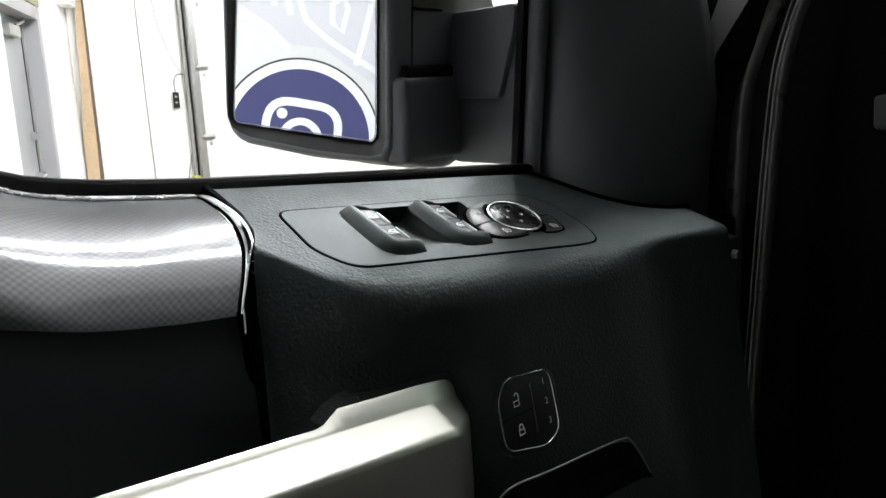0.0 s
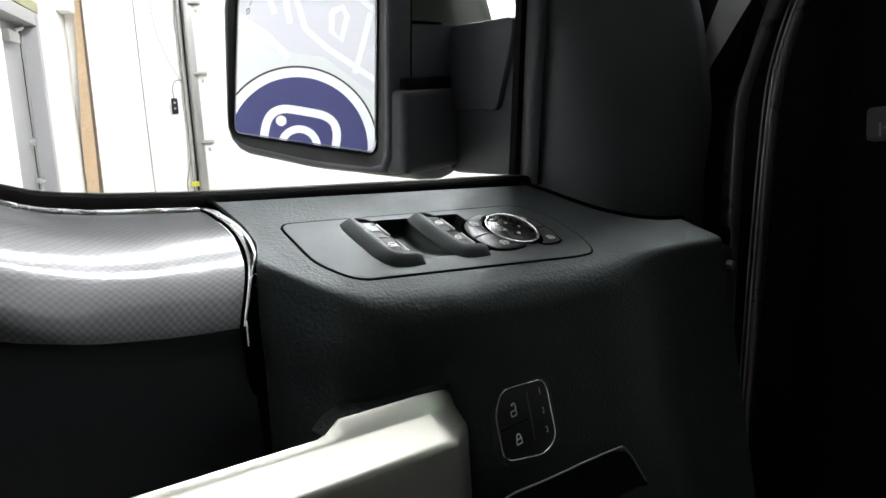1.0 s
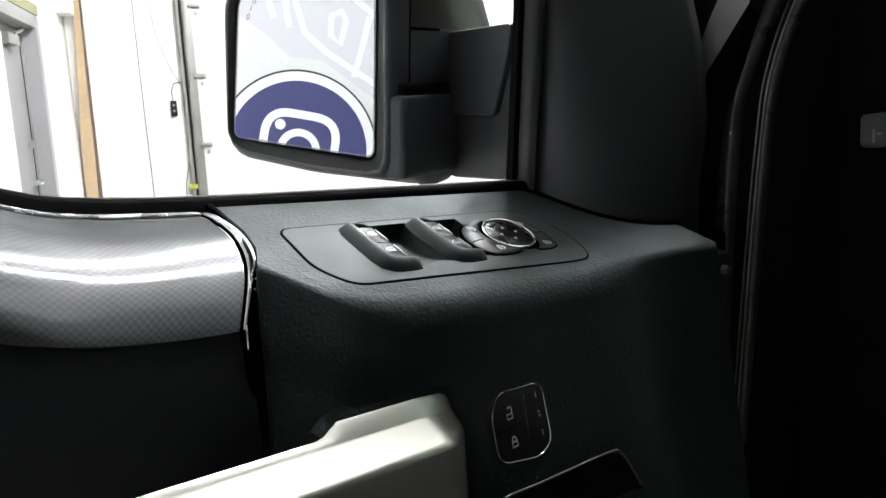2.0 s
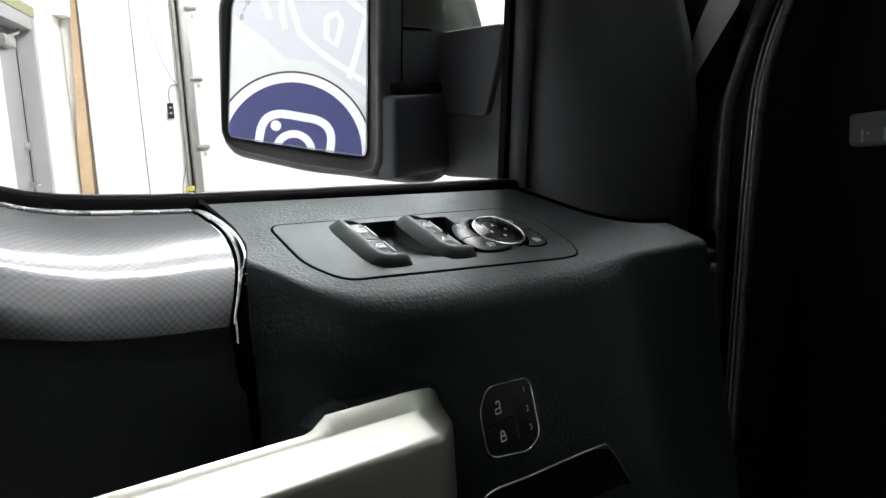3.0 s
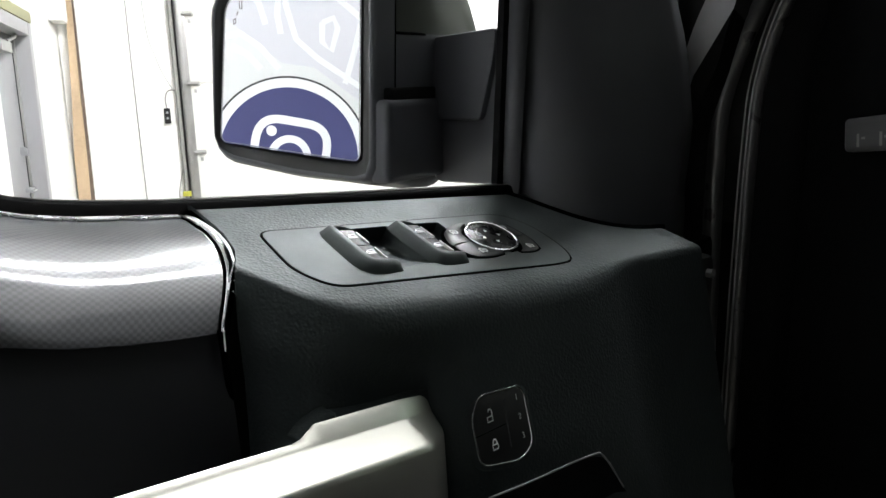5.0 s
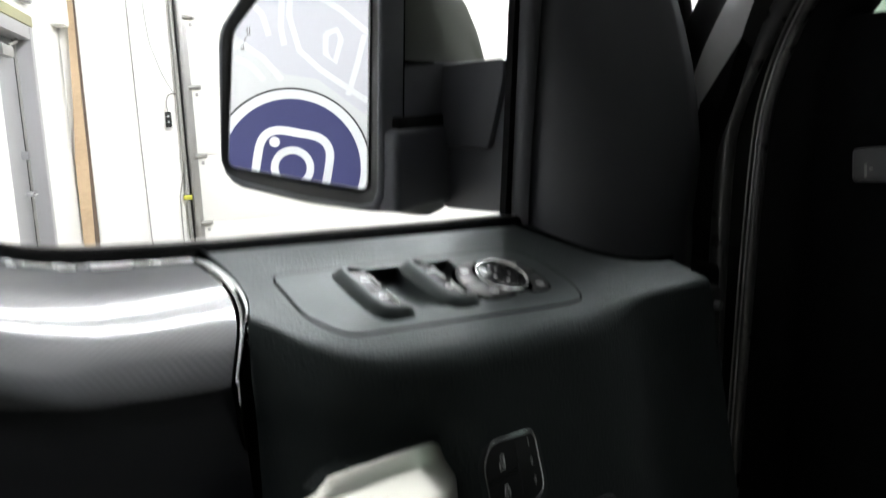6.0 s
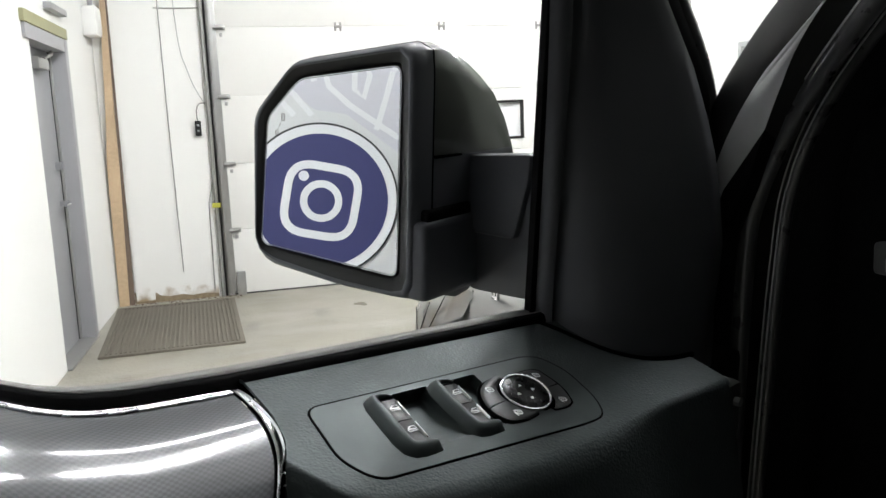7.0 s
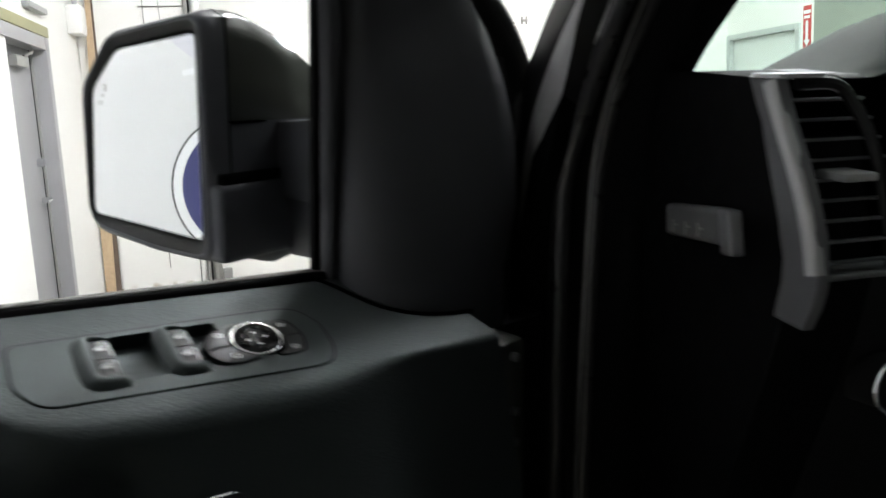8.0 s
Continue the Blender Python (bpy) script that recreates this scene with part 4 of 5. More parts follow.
for i in range(19):
    z = 1.60 + 0.56 * i / 18
    t = min(1.0, max(0.0, (z - 1.63) / 0.33))
    t = t * t * (3 - 2 * t) * 0.6 + t * 0.4
    row = []
    for j, (p, q) in enumerate(zip(LOW, HIGH)):
        x, y = lerp(p[0], q[0], t), lerp(p[1], q[1], t)
        k = max(0, j - 4) / (len(LOW) - 5)
        y += table(z, FRONT) * max(0, k - 0.2) / 0.8
        row.append(Vector((x, max(y, 0.684 + 0.06 * (z - 1.67)), z)))
    secs.append(row)
part("corner_trim", loft(secs), SAIL, door, "dark plastic trim at the window's front corner", angle=60)
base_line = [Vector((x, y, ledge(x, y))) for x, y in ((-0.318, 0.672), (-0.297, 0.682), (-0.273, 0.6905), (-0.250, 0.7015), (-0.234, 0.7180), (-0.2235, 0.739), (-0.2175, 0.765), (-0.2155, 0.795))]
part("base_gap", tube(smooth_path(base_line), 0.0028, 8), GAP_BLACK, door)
frame_path = [(-0.335, 0.86, 1.55), (-0.335, 0.90, 1.68), (-0.338, 0.965, 1.79), (-0.340, 0.989, 1.845), (-0.338, 0.963, 1.90), (-0.332, 0.901, 1.965), (-0.325, 0.825, 2.035), (-0.315, 0.715, 2.13), (-0.30, 0.6, 2.22)]
part("door_frame", tube(smooth_path(frame_path), 0.021, 12), BLACK_DEEP, door, "black door frame")
part("frame_seal", tube(smooth_path([(p[0] + 0.012, p[1] + 0.004, p[2] + 0.010) for p in frame_path]), 0.012, 10), RUBBER, door, "black rubber door seal")
part("top_frame", tube([(-0.30, 0.6, 2.22), (-0.295, 0.3, 2.27), (-0.295, -0.1, 2.28)], 0.02, 12), BLACK_DEEP, door)
part("hinge_end", box((-0.40, 0.802, 0.95), (-0.18, 0.84, 1.60), 0.01), PAINT, door, "painted hinge end of the door")
for z in (1.585, 1.525, 1.49):
    part("door_bolt", tube([(-0.176, 0.815, z), (-0.170, 0.815, z)], 0.005, 6), STALK_GREY, door)

secs = []
for z, sx, sy in ((1.0, -0.20, 0.80), (1.60, -0.222, 0.835), (1.66, -0.228, 0.842), (1.72, -0.252, 0.880), (1.78, -0.275, 0.905), (1.84, -0.298, 0.925), (1.885, -0.312, 0.925)):
    secs.append([Vector((sx - 0.012, sy - 0.01, z)), Vector((sx - 0.012, sy + 0.03, z)), Vector((sx - 0.05, sy + 0.075, z)), Vector((-0.342, min(0.992, sy + 0.15), z))])
part("front_flange", loft(secs), SEAL, door, "black front flange of the door", angle=60)
part("hinge_boot", box((-0.40, 0.842, 0.95), (-0.225, 0.925, 1.60), 0.012), SEAL, door, "black rubber boot beside the hinge")

# pull handle
HS = [(-0.160, 1.586), (-0.1585, 1.5915), (-0.1565, 1.5925), (-0.1548, 1.5915), (-0.1482, 1.5838), (-0.1468, 1.5826), (-0.1275, 1.5748), (-0.1250, 1.5732), (-0.1236, 1.5705), (-0.1185, 1.53), (-0.1185, 1.50), (-0.125, 1.485), (-0.14, 1.48)]


def handle_section(y, kx, kz):
    c = Vector((-0.160, 1.54))
    step = min(1, max(0, (y - 0.312) / 0.03))
    step = step * step * (3 - 2 * step)
    low, back = lerp(1.5868, 1.5965, step), lerp(-0.1515, -0.160, step)
    out = []
    for x, z in HS:
        x, z = max(x, back if z > 1.58 else -1), min(z, low)
        out.append(Vector((lerp(c.x, x, kx), y, lerp(c.y, z, kz) + 0.09 * (0.39 - y))))
    return out


ends = [(-0.06, 1, 1), (0.05, 1, 1), (0.15, 1, 1), (0.25, 1, 1), (0.302, 1, 1), (0.312, 1, 1), (0.318, 1, 1), (0.324, 1, 1), (0.330, 1, 1), (0.336, 1, 1), (0.342, 1, 1), (0.36, 1, 1), (0.385, 1, 1), (0.390, 0.995, 1), (0.394, 0.97, 0.997), (0.404, 0.79, 0.982), (0.412, 0.63, 0.965), (0.416, 0.53, 0.945), (0.419, 0.42, 0.91), (0.420, 0.34, 0.86)]
rows = [handle_section(*q) for q in ends]
handle = part("pull_handle", loft(rows, True, True), SILVER, door, "satin silver pull handle", angle=45)
part("handle_pad", plate(rounded([(0.321, 1.5880), (0.330, 1.5950), (0.342, 1.5982), (0.349, 1.5980), (0.344, 1.5925), (0.335, 1.5875)], 0.003), lambda u, v, h: Vector((-0.172 + h, u, v)), 0.0, 0.0150, 0.003), BLACK_GRAIN, handle, "black grip insert")
part("handle_mount", box((-0.20, 0.35, 1.50), (-0.157, 0.425, 1.592), 0.006), BLACK_GRAIN, door)

# ---------------------------------------------------------------- window switch plate
sw = thing("window_switch_panel", (-0.228, 0.49, 1.66), DOOR, "black window switch panel set into the door ledge", "switch panel")
OUT = rounded([(-0.2715, 0.371), (-0.214, 0.3600), (-0.1870, 0.3720), (-0.1755, 0.575), (-0.1775, 0.598), (-0.199, 0.6140), (-0.241, 0.6243), (-0.2655, 0.6165), (-0.2720, 0.600)], 0.012, 5)
part("gap", holed(OUT, [[(HOLE[0], HOLE[2]), (HOLE[1], HOLE[2]), (HOLE[1], HOLE[3]), (HOLE[0], HOLE[3])]], on_ledge, -0.001, 0.0005), GAP_BLACK, sw)
H1 = [(-0.2635, 0.4275), (-0.2635, 0.4785), (-0.2015, 0.468), (-0.2015, 0.417)]
H2 = [(-0.2635, 0.4905), (-0.2635, 0.5315), (-0.2015, 0.521), (-0.2015, 0.480)]
part("bezel", holed(shrink(OUT, 0.0016), [H1, H2], on_ledge, -0.003, 0.0007), BLACK_SATIN, sw)


def scoop(y0, y1, deep):
    """A finger well: deep at the window side, rising to the surface on the inboard side."""
    rows = []
    for x, d in ((-0.2640, 0.0005), (-0.2638, -deep), (-0.250, -deep * 0.98), (-0.235, -deep * 0.85), (-0.220, -deep * 0.55), (-0.210, -deep * 0.25), (-0.2015, 0.0)):
        sh = (x + 0.262) * -0.17
        r = min(0.004, abs(d) * 0.5)
        rows.append([on_ledge(x, y0 + sh, 0.0005), on_ledge(x, y0 + sh + 0.001, d * 0.8), on_ledge(x, y0 + sh + 0.003, d), on_ledge(x, y1 + sh - 0.004, d), on_ledge(x, y1 + sh - 0.001, d * 0.7), on_ledge(x, y1 + sh, 0.0005)])
    return loft(rows)


part("well", scoop(0.4275, 0.4785, 0.012), BLACK_SATIN, sw, angle=60)
part("well", scoop(0.4905, 0.5315, 0.011), BLACK_SATIN, sw, angle=60)


HOOD = [(-0.2622, 0.0275, 0.0012, 0.0008), (-0.2632, 0.0215, 0.0020, 0.0030), (-0.2634, 0.0140, 0.0026, 0.0046), (-0.2622, 0.0080, 0.0042, 0.0056), (-0.2590, 0.0046, 0.0060, 0.0062), (-0.2530, 0.0036, 0.0068, 0.0066), (-0.235, 0.0034, 0.0070, 0.0068), (-0.213, 0.0036, 0.0070, 0.0068), (-0.2050, 0.0050, 0.0066, 0.0068), (-0.2015, 0.0085, 0.0062, 0.0068), (-0.2002, 0.0140, 0.0058, 0.0066), (-0.2000, 0.0230, 0.0056, 0.0062), (-0.2000, 0.0288, 0.0052, 0.0050), (-0.2004, 0.0300, 0.0046, 0.0010)]


def hood(y0):
    """The raised rim round one pair of rocker switches: thin over the top, a broad rail down the side, a thick lip at the foot."""
    rows = []
    for i, (x, d, w, h) in enumerate(HOOD):
        a, b = HOOD[max(i - 1, 0)], HOOD[min(i + 1, len(HOOD) - 1)]
        t = Vector((b[0] - a[0], b[1] - a[1])).normalized()
        row = []
        for k, f in ((-1.0, -0.1), (-0.92, 0.12), (-0.35, 0.66), (0.0, 0.93), (0.3, 1.0), (0.65, 0.97), (0.92, 0.70), (1.0, -0.1)):
            px, pd = x - t.y * w * k, d + t.x * w * k
            row.append(on_ledge(px, y0 + pd + (px + 0.262) * -0.17, h * f + 0.0006))
        rows.append(row)
    return loft(rows, False, True)


def window_icon(to3, cx, cy, s, bm=None):
    bm = stroke([(cx - s, cy - 0.5 * s), (cx + s, cy - 0.5 * s), (cx + s, cy + 0.75 * s), (cx - 0.1 * s, cy + 0.75 * s), (cx - s, cy - 0.1 * s)], 0.22 * s, to3, 0.0, 0.0002, True, bm)
    return stroke([(cx - 0.6 * s, cy + 0.1 * s), (cx + 0.8 * s, cy - 0.1 * s)], 0.34 * s, to3, 0.0, 0.0002, False, bm)


def rocker(y0, x0, x1):
    """One rocker switch: a curved key with a raised front edge."""
    rows = []
    n = 9
    for i in range(n):
        t = i / (n - 1)
        x = lerp(x0, x1, t)
        sh = (x + 0.262) * -0.17
        dip = 0.0030 + 0.0016 * (2 * t - 1) ** 2
        rows.append([on_ledge(x, y0 + d + sh, h) for d, h in ((0.0105, -0.010), (0.0108, dip - 0.0006), (0.0125, dip), (0.0235, dip - 0.0006), (0.0252, dip - 0.0016), (0.0258, -0.010))])
    key = part("rocker_switch", loft(rows, False, True), SWITCH_BLACK, sw, "black rocker switch with a pale symbol")
    cx = lerp(x0, x1, 0.42)
    sh = (cx + 0.262) * -0.17

    def top(u, v, h):
        return on_ledge(cx - v, y0 + 0.0172 + u + sh, 0.0041 + h)
    part("symbol", window_icon(top, 0, 0, 0.0039), ICON, key, "pale window symbol")
    # The key's edge highlight, painted on as a pale strip.
    bm = bmesh.new()
    rows = []
    for t in (0.14, 0.5, 0.88):
        x = lerp(x0, x1, t)
        s2 = (x + 0.262) * -0.17
        rows.append([on_ledge(x, y0 + 0.0238 + s2, 0.0020), on_ledge(x, y0 + 0.0239 + s2, 0.0043), on_ledge(x, y0 + 0.0248 + s2, 0.0043), on_ledge(x, y0 + 0.0251 + s2, 0.0015)])
    part("edge_highlight", loft(rows, False, False, bm), ICON, key, "edge highlight painted as a pale line")


for y0 in (0.416, 0.4785):
    part("hood", hood(y0), BLACK_SATIN, sw, angle=60)
    rocker(y0, -0.2545, -0.2305)
    rocker(y0, -0.2295, -0.2065)
    # Flat black plate painted in for the shade under the hood's top.
    part("hood_cavity_shade", plate([(u, v) for u, v in ((-0.2625, y0 + 0.0105), (-0.2625, y0 + 0.0262), (-0.2545, y0 + 0.0250), (-0.2545, y0 + 0.0095))], on_ledge, -0.012, 0.0009), GAP_BLACK, sw)

# mirror control dial
DC = Vector((-0.2245, 0.5515))


def on_dial(u, v, h):
    """On the dial's own plane, which leans a little inboard and rearwards."""
    u, v = 0.95 * u, 0.95 * v
    return on_ledge(DC.x + v, DC.y + u, 0.0035 + 0.105 * u - 0.105 * v + h)


def near_dial(u, v, h):
    return on_ledge(DC.x + v, DC.y + u, 0.0042 + 0.035 * u - 0.035 * v + h)


def beside_dial(u, v, h):
    return on_ledge(DC.x + v, DC.y + u, h)


dial = part("mirror_dial", plate(circle2(0, 0, 0.0203, 48), on_dial, -0.006, 0.0008, 0.0010), DIAL_BLACK, sw, "round black mirror control with a chrome ring")
ring = [on_dial(0.0213 * math.cos(a), 0.0213 * math.sin(a), 0.0006) for a in (2 * math.pi * i / 48 for i in range(49))]
part("chrome_ring", tube(ring, 0.0012, 10, False), CHROME, dial, "chrome ring")
part("ring_gap", stroke(circle2(0, 0, 0.0229, 48), 0.0016, on_dial, -0.006, -0.0004, True), GAP_BLACK, dial)
for k in range(4):
    a = k * math.pi / 2 + 0.04
    c, s = math.cos(a), math.sin(a)
    tri = [(c * 0.0098, s * 0.0098), (c * 0.0070 - s * 0.0016, s * 0.0070 + c * 0.0016), (c * 0.0070 + s * 0.0016, s * 0.0070 - c * 0.0016)]
    part("arrow", plate(tri, on_dial, 0.0008, 0.0011), ICON, dial, "pale arrow")
for k in range(8):
    a = k * math.pi / 4 + 0.39
    lobe = [(r * math.cos(a + d), r * math.sin(a + d)) for r, d in ((0.0190, -0.33), (0.0196, 0.0), (0.0190, 0.33), (0.0150, 0.16), (0.0136, 0.0), (0.0150, -0.16))]
    rows = [[on_dial(p[0], p[1], 0.0002) for p in lobe], [on_dial(p[0] * 0.99, p[1] * 0.99, 0.0016 if i in (3, 4, 5) else 0.0004) for i, p in enumerate(lobe)]]
    part("facet", loft(rows, True, True), DIAL_BLACK, dial, angle=10)

# buttons round the dial: outline as (angle, reach)
LEFT_OUT = [(113, 0.0250), (126, 0.0308), (140, 0.0395), (150, 0.0475), (156, 0.0490), (167, 0.0490), (180, 0.0460), (196, 0.0410), (211, 0.0372), (235, 0.0315), (262, 0.0262)]
RIGHT_OUT = [(-56, 0.0300), (-51, 0.0336), (-33, 0.0470), (-28, 0.0482), (-15, 0.0448), (-2, 0.0432), (22, 0.0400), (34, 0.0396), (52, 0.0325), (66, 0.0272), (72, 0.0258)]


def button(outline, a0, a1, r0, to3, tops, icon):
    """A key between two angles; tops is its height from the dial outwards."""
    rows = []
    for i in range(17):
        a = lerp(a0, a1, i / 16)
        c, s = math.cos(radians(a)), math.sin(radians(a))
        r1 = max(table(a, outline), r0 + 0.001)
        rows.append([to3(c * r0, s * r0, -0.006)] + [to3(c * lerp(r0, r1, f), s * lerp(r0, r1, f), h) for f, h in tops] + [to3(c * r1, s * r1, -0.009)])
    key = part("side_button", loft(rows, True, True), SWITCH_BLACK, sw, "black mirror button with a pale symbol", angle=40)
    a, r, h, turn = icon
    cx, cy, q = r * math.cos(radians(a)), r * math.sin(radians(a)), 0.0029

    def lay(u, v, hh):
        cu, su = math.cos(radians(turn)), math.sin(radians(turn))
        return to3(cx + u * cu - v * su, cy + u * su + v * cu, h + hh)
    bm = stroke(rounded([(-q, -q * 0.75), (q, -q * 0.75), (q, q * 0.75), (-q, q * 0.75)], 0.001, 2), 0.0009, lay, 0.0, 0.0003, True)
    stroke([(-q * 0.7, q * 0.2), (-q * 0.7, q * 1.5)], 0.0009, lay, 0.0, 0.0003, False, bm)
    stroke([(-q * 0.4, 0), (q * 0.5, 0)], 0.0009, lay, 0.0, 0.0003, False, bm)
    part("symbol", bm, ICON, key, "pale symbol")
    return key


def gap_band(outline, a0, a1, k0, k1, h):
    n = 40
    ang = [lerp(a0, a1, i / n) for i in range(n + 1)]
    poly = [(k1 * table(a, outline) * math.cos(radians(a)), k1 * table(a, outline) * math.sin(radians(a))) for a in ang] + [(k0 * table(a, outline) * math.cos(radians(a)), k0 * table(a, outline) * math.sin(radians(a))) for a in ang[::-1]]
    part("button_gap", plate(poly, beside_dial, 0.0, h), GAP_BLACK, sw)


ROUND = ((0.03, -0.0006), (0.10, 0.0000), (0.5, 0.0002), (0.8, -0.0004), (0.94, -0.0016), (1.0, -0.0032))
FLUSH = ((0.02, 0.0016), (0.06, 0.0018), (0.94, 0.0018), (0.98, 0.0016))
button(LEFT_OUT, 115, 174, 0.0240, near_dial, ROUND, (148, 0.0330, 0.0002, 20))
button(LEFT_OUT, 176, 258, 0.0240, near_dial, ROUND, (205, 0.0315, 0.0002, 20))
button(RIGHT_OUT, -53, -3, 0.0250, beside_dial, FLUSH, (-28, 0.0385, 0.0018, 20))
button(RIGHT_OUT, -0.5, 69, 0.0250, beside_dial, FLUSH, (32, 0.0322, 0.0018, 20))
gap_band(LEFT_OUT, 112, 264, 0.93, 1.06, 0.0010)
gap_band(RIGHT_OUT, -56, 72, 0.6, 1.045, 0.0011)

# ---------------------------------------------------------------- lock and memory switch
lk = thing("lock_switch", (-0.134, 0.465, 1.535), DOOR, "black lock and seat memory switch with a chrome rim", "switch panel")


def on_face(u, v, h):
    """u towards the hinge, v up, on the inboard face."""
    z = 1.56 + v * 0.965
    return Vector((face_x(0.465, z), 0.4605 + u, z)) + Vector((0.965, 0, 0.26)) * h


LO = rounded([(-0.0290, -0.0185), (0.0125, -0.0265), (0.0285, -0.0205), (0.0285, 0.0205), (-0.0180, 0.0250), (-0.0285, 0.0130)], 0.009, 5)
LO = [(p[0] * 0.90 - 0.001, p[1]) for p in LO]
part("surround", plate([(p[0] * 1.08 + 0.0026, p[1] * 1.10 - 0.0022) for p in LO], on_face, -0.006, 0.0004, 0.0004), BLACK_GRAIN, lk)
part("chrome_rim", tube([on_face(p[0], p[1], 0.0012) for p in LO + LO[:1]], 0.0006, 8, False), DARK_CHROME, lk, "thin chrome rim")
part("key_plate", plate(shrink(LO, 0.0006), on_face, -0.004, 0.0014, 0.0008), SWITCH_BLACK, lk)
part("divider", stroke([(0.0055, 0.0165), (0.004, 0.0160), (0.003, -0.0150)], 0.0006, on_face, 0.0014, 0.0019), CHROME, lk, "thin bright divider")
part("divider", stroke([(-0.0270, 0.0005), (0.0020, 0.0005)], 0.0005, on_face, 0.0014, 0.0016), GAP_BLACK, lk)
for v, op in ((0.0095, True), (-0.0090, False)):
    cx = -0.011
    s = 0.0024
    bm = stroke([(cx - s, v - 0.0032), (cx + s, v - 0.0032), (cx + s, v), (cx - s, v)], 0.0008, on_face, 0.0015, 0.0018, True)
    arc = [(cx + 0.0017 * math.cos(a), v + 0.0012 + 0.0022 * math.sin(a)) for a in (math.pi * i / 8 for i in range(9))]
    if op:
        arc = [(x + 0.0008, y + 0.0013) for x, y in arc[:-1]]
        stroke([(cx + 0.0022, v)] + arc, 0.0008, on_face, 0.0015, 0.0018, False, bm)
    else:
        stroke([(cx + 0.0017, v)] + arc + [(cx - 0.0017, v)], 0.0008, on_face, 0.0015, 0.0018, False, bm)
    part("lock_symbol", bm, ICON, lk, "pale padlock symbol")
for v, s in ((0.0140, "1"), (0.0010, "2"), (-0.0120, "3")):
    part("digit", text_bm(s, 0.0058, lambda a, b, h, v=v: on_face(0.0165 + a, v + b, h), 0.0017), ICON, lk, "pale digit")

# ---------------------------------------------------------------- side mirror on the door
MY_, MP_ = radians(13.1), radians(1.4)
mn = Vector((math.sin(MY_) * math.cos(MP_), -math.cos(MY_) * math.cos(MP_), math.sin(MP_)))
mr = Vector((0, 0, 1)).cross(mn).normalized()
mu_ = mn.cross(mr)
MC = Vector((-0.55, 0.63, 1.80)) + 0.004 * mn


def on_mirror(u, v, h):
    return MC + mr * u + mu_ * v + mn * h


mirror = thing("side_mirror", (-0.42, 0.74, 1.66), DOOR, "black door mirror with a dark glossy painted cap", "side mirror")
GL = rounded([(0.060, -0.1135), (0.069, 0.117), (-0.078, 0.102), (-0.133, 0.056), (-0.153, -0.100)], 0.012, 5)
part("mirror_glass", plate(GL, on_mirror, -0.003, 0.0), MIRROR, mirror, "clear mirror glass")
part("glass_edge", tube([on_mirror(p[0], p[1], 0.0003) for p in shrink(GL, 0.0012)] + [on_mirror(*shrink(GL, 0.0012)[0], 0.0003)], 0.0005, 6, False), ICON_DIM, mirror, "fine ground edge of the glass")
RIM = rounded([(0.092, -0.133), (0.098, 0.138), (-0.083, 0.119), (-0.152, 0.058), (-0.1605, -0.100), (-0.140, -0.119), (-0.022, -0.131)], 0.016, 6)
INN = rounded([(0.064, -0.118), (0.073, 0.122), (-0.080, 0.106), (-0.137, 0.058), (-0.1565, -0.103)], 0.013, 6)


def resample(poly, n, start):
    """n points round a closed 2D outline, from the point nearest to start's direction."""
    pts = [Vector(p) for p in poly]
    c = Vector((-0.03, 0.0))
    out = []
    for i in range(n):
        a = start + 2 * math.pi * i / n
        d = Vector((math.cos(a), math.sin(a)))
        best = None
        for p, q in zip(pts, pts[1:] + pts[:1]):
            e = q - p
            den = d.x * e.y - d.y * e.x
            if abs(den) < 1e-12:
                continue
            w = p - c
            t = (w.x * e.y - w.y * e.x) / den
            s = (w.x * d.y - w.y * d.x) / den
            if t > 0 and -1e-6 <= s <= 1 + 1e-6:
                best = t if best is None else max(best, t)
        out.append(c + d * best)
    return out


N = 72
rim = resample(RIM, N, 0.1)
inn = resample(INN, N, 0.1)


def grown(poly, d):
    return shrink(poly, -d)


def ring3(poly, h):
    """A ring round the glass, lower on the outboard side."""
    return [on_mirror(p[0], p[1], h * lerp(0.2, 1.0, min(1.0, max(0.0, (p[0] + 0.14) / 0.14))) if h > 0 else h) for p in poly]


def between(f):
    return [a.lerp(b, f) for a, b in zip(inn, rim)]


rows = [ring3(shrink(inn, 0.002), -0.006), ring3(inn, 0.001), ring3(between(0.35), 0.006), ring3(between(0.62), 0.0125)]
part("rim_inset", loft(rows, True), BLACK_DEEP, mirror, "deep black inner wall round the glass", angle=60)
rows = [ring3(between(0.62), 0.0125), ring3(between(0.68), 0.0150), ring3(between(0.78), 0.0158), ring3(between(0.90), 0.0140), ring3(rim, 0.009), ring3(grown(rim, 0.003), 0.001), ring3(grown(rim, 0.0045), -0.012)]
part("rim", loft(rows, True), RIM_LIT, mirror, "black textured rim", angle=60)
part("cap_seam", tube(ring3(grown(rim, 0.0036), -0.0125) + ring3(grown(rim, 0.0036), -0.0125)[:1], 0.0016, 6, False), GAP_BLACK, mirror)


SHELL = [(-0.013, 1.0, 1.0, 1.0), (-0.022, 1.0, 0.998, 1.01), (-0.031, 1.0, 1.0, 1.0), (-0.055, 1.0, 0.975, 1.05), (-0.08, 0.99, 0.915, 1.13), (-0.105, 0.97, 0.835, 1.10), (-0.135, 0.91, 0.715, 1.0), (-0.16, 0.82, 0.54, 0.85), (-0.178, 0.68, 0.34, 0.62), (-0.187, 0.45, 0.16, 0.3)]


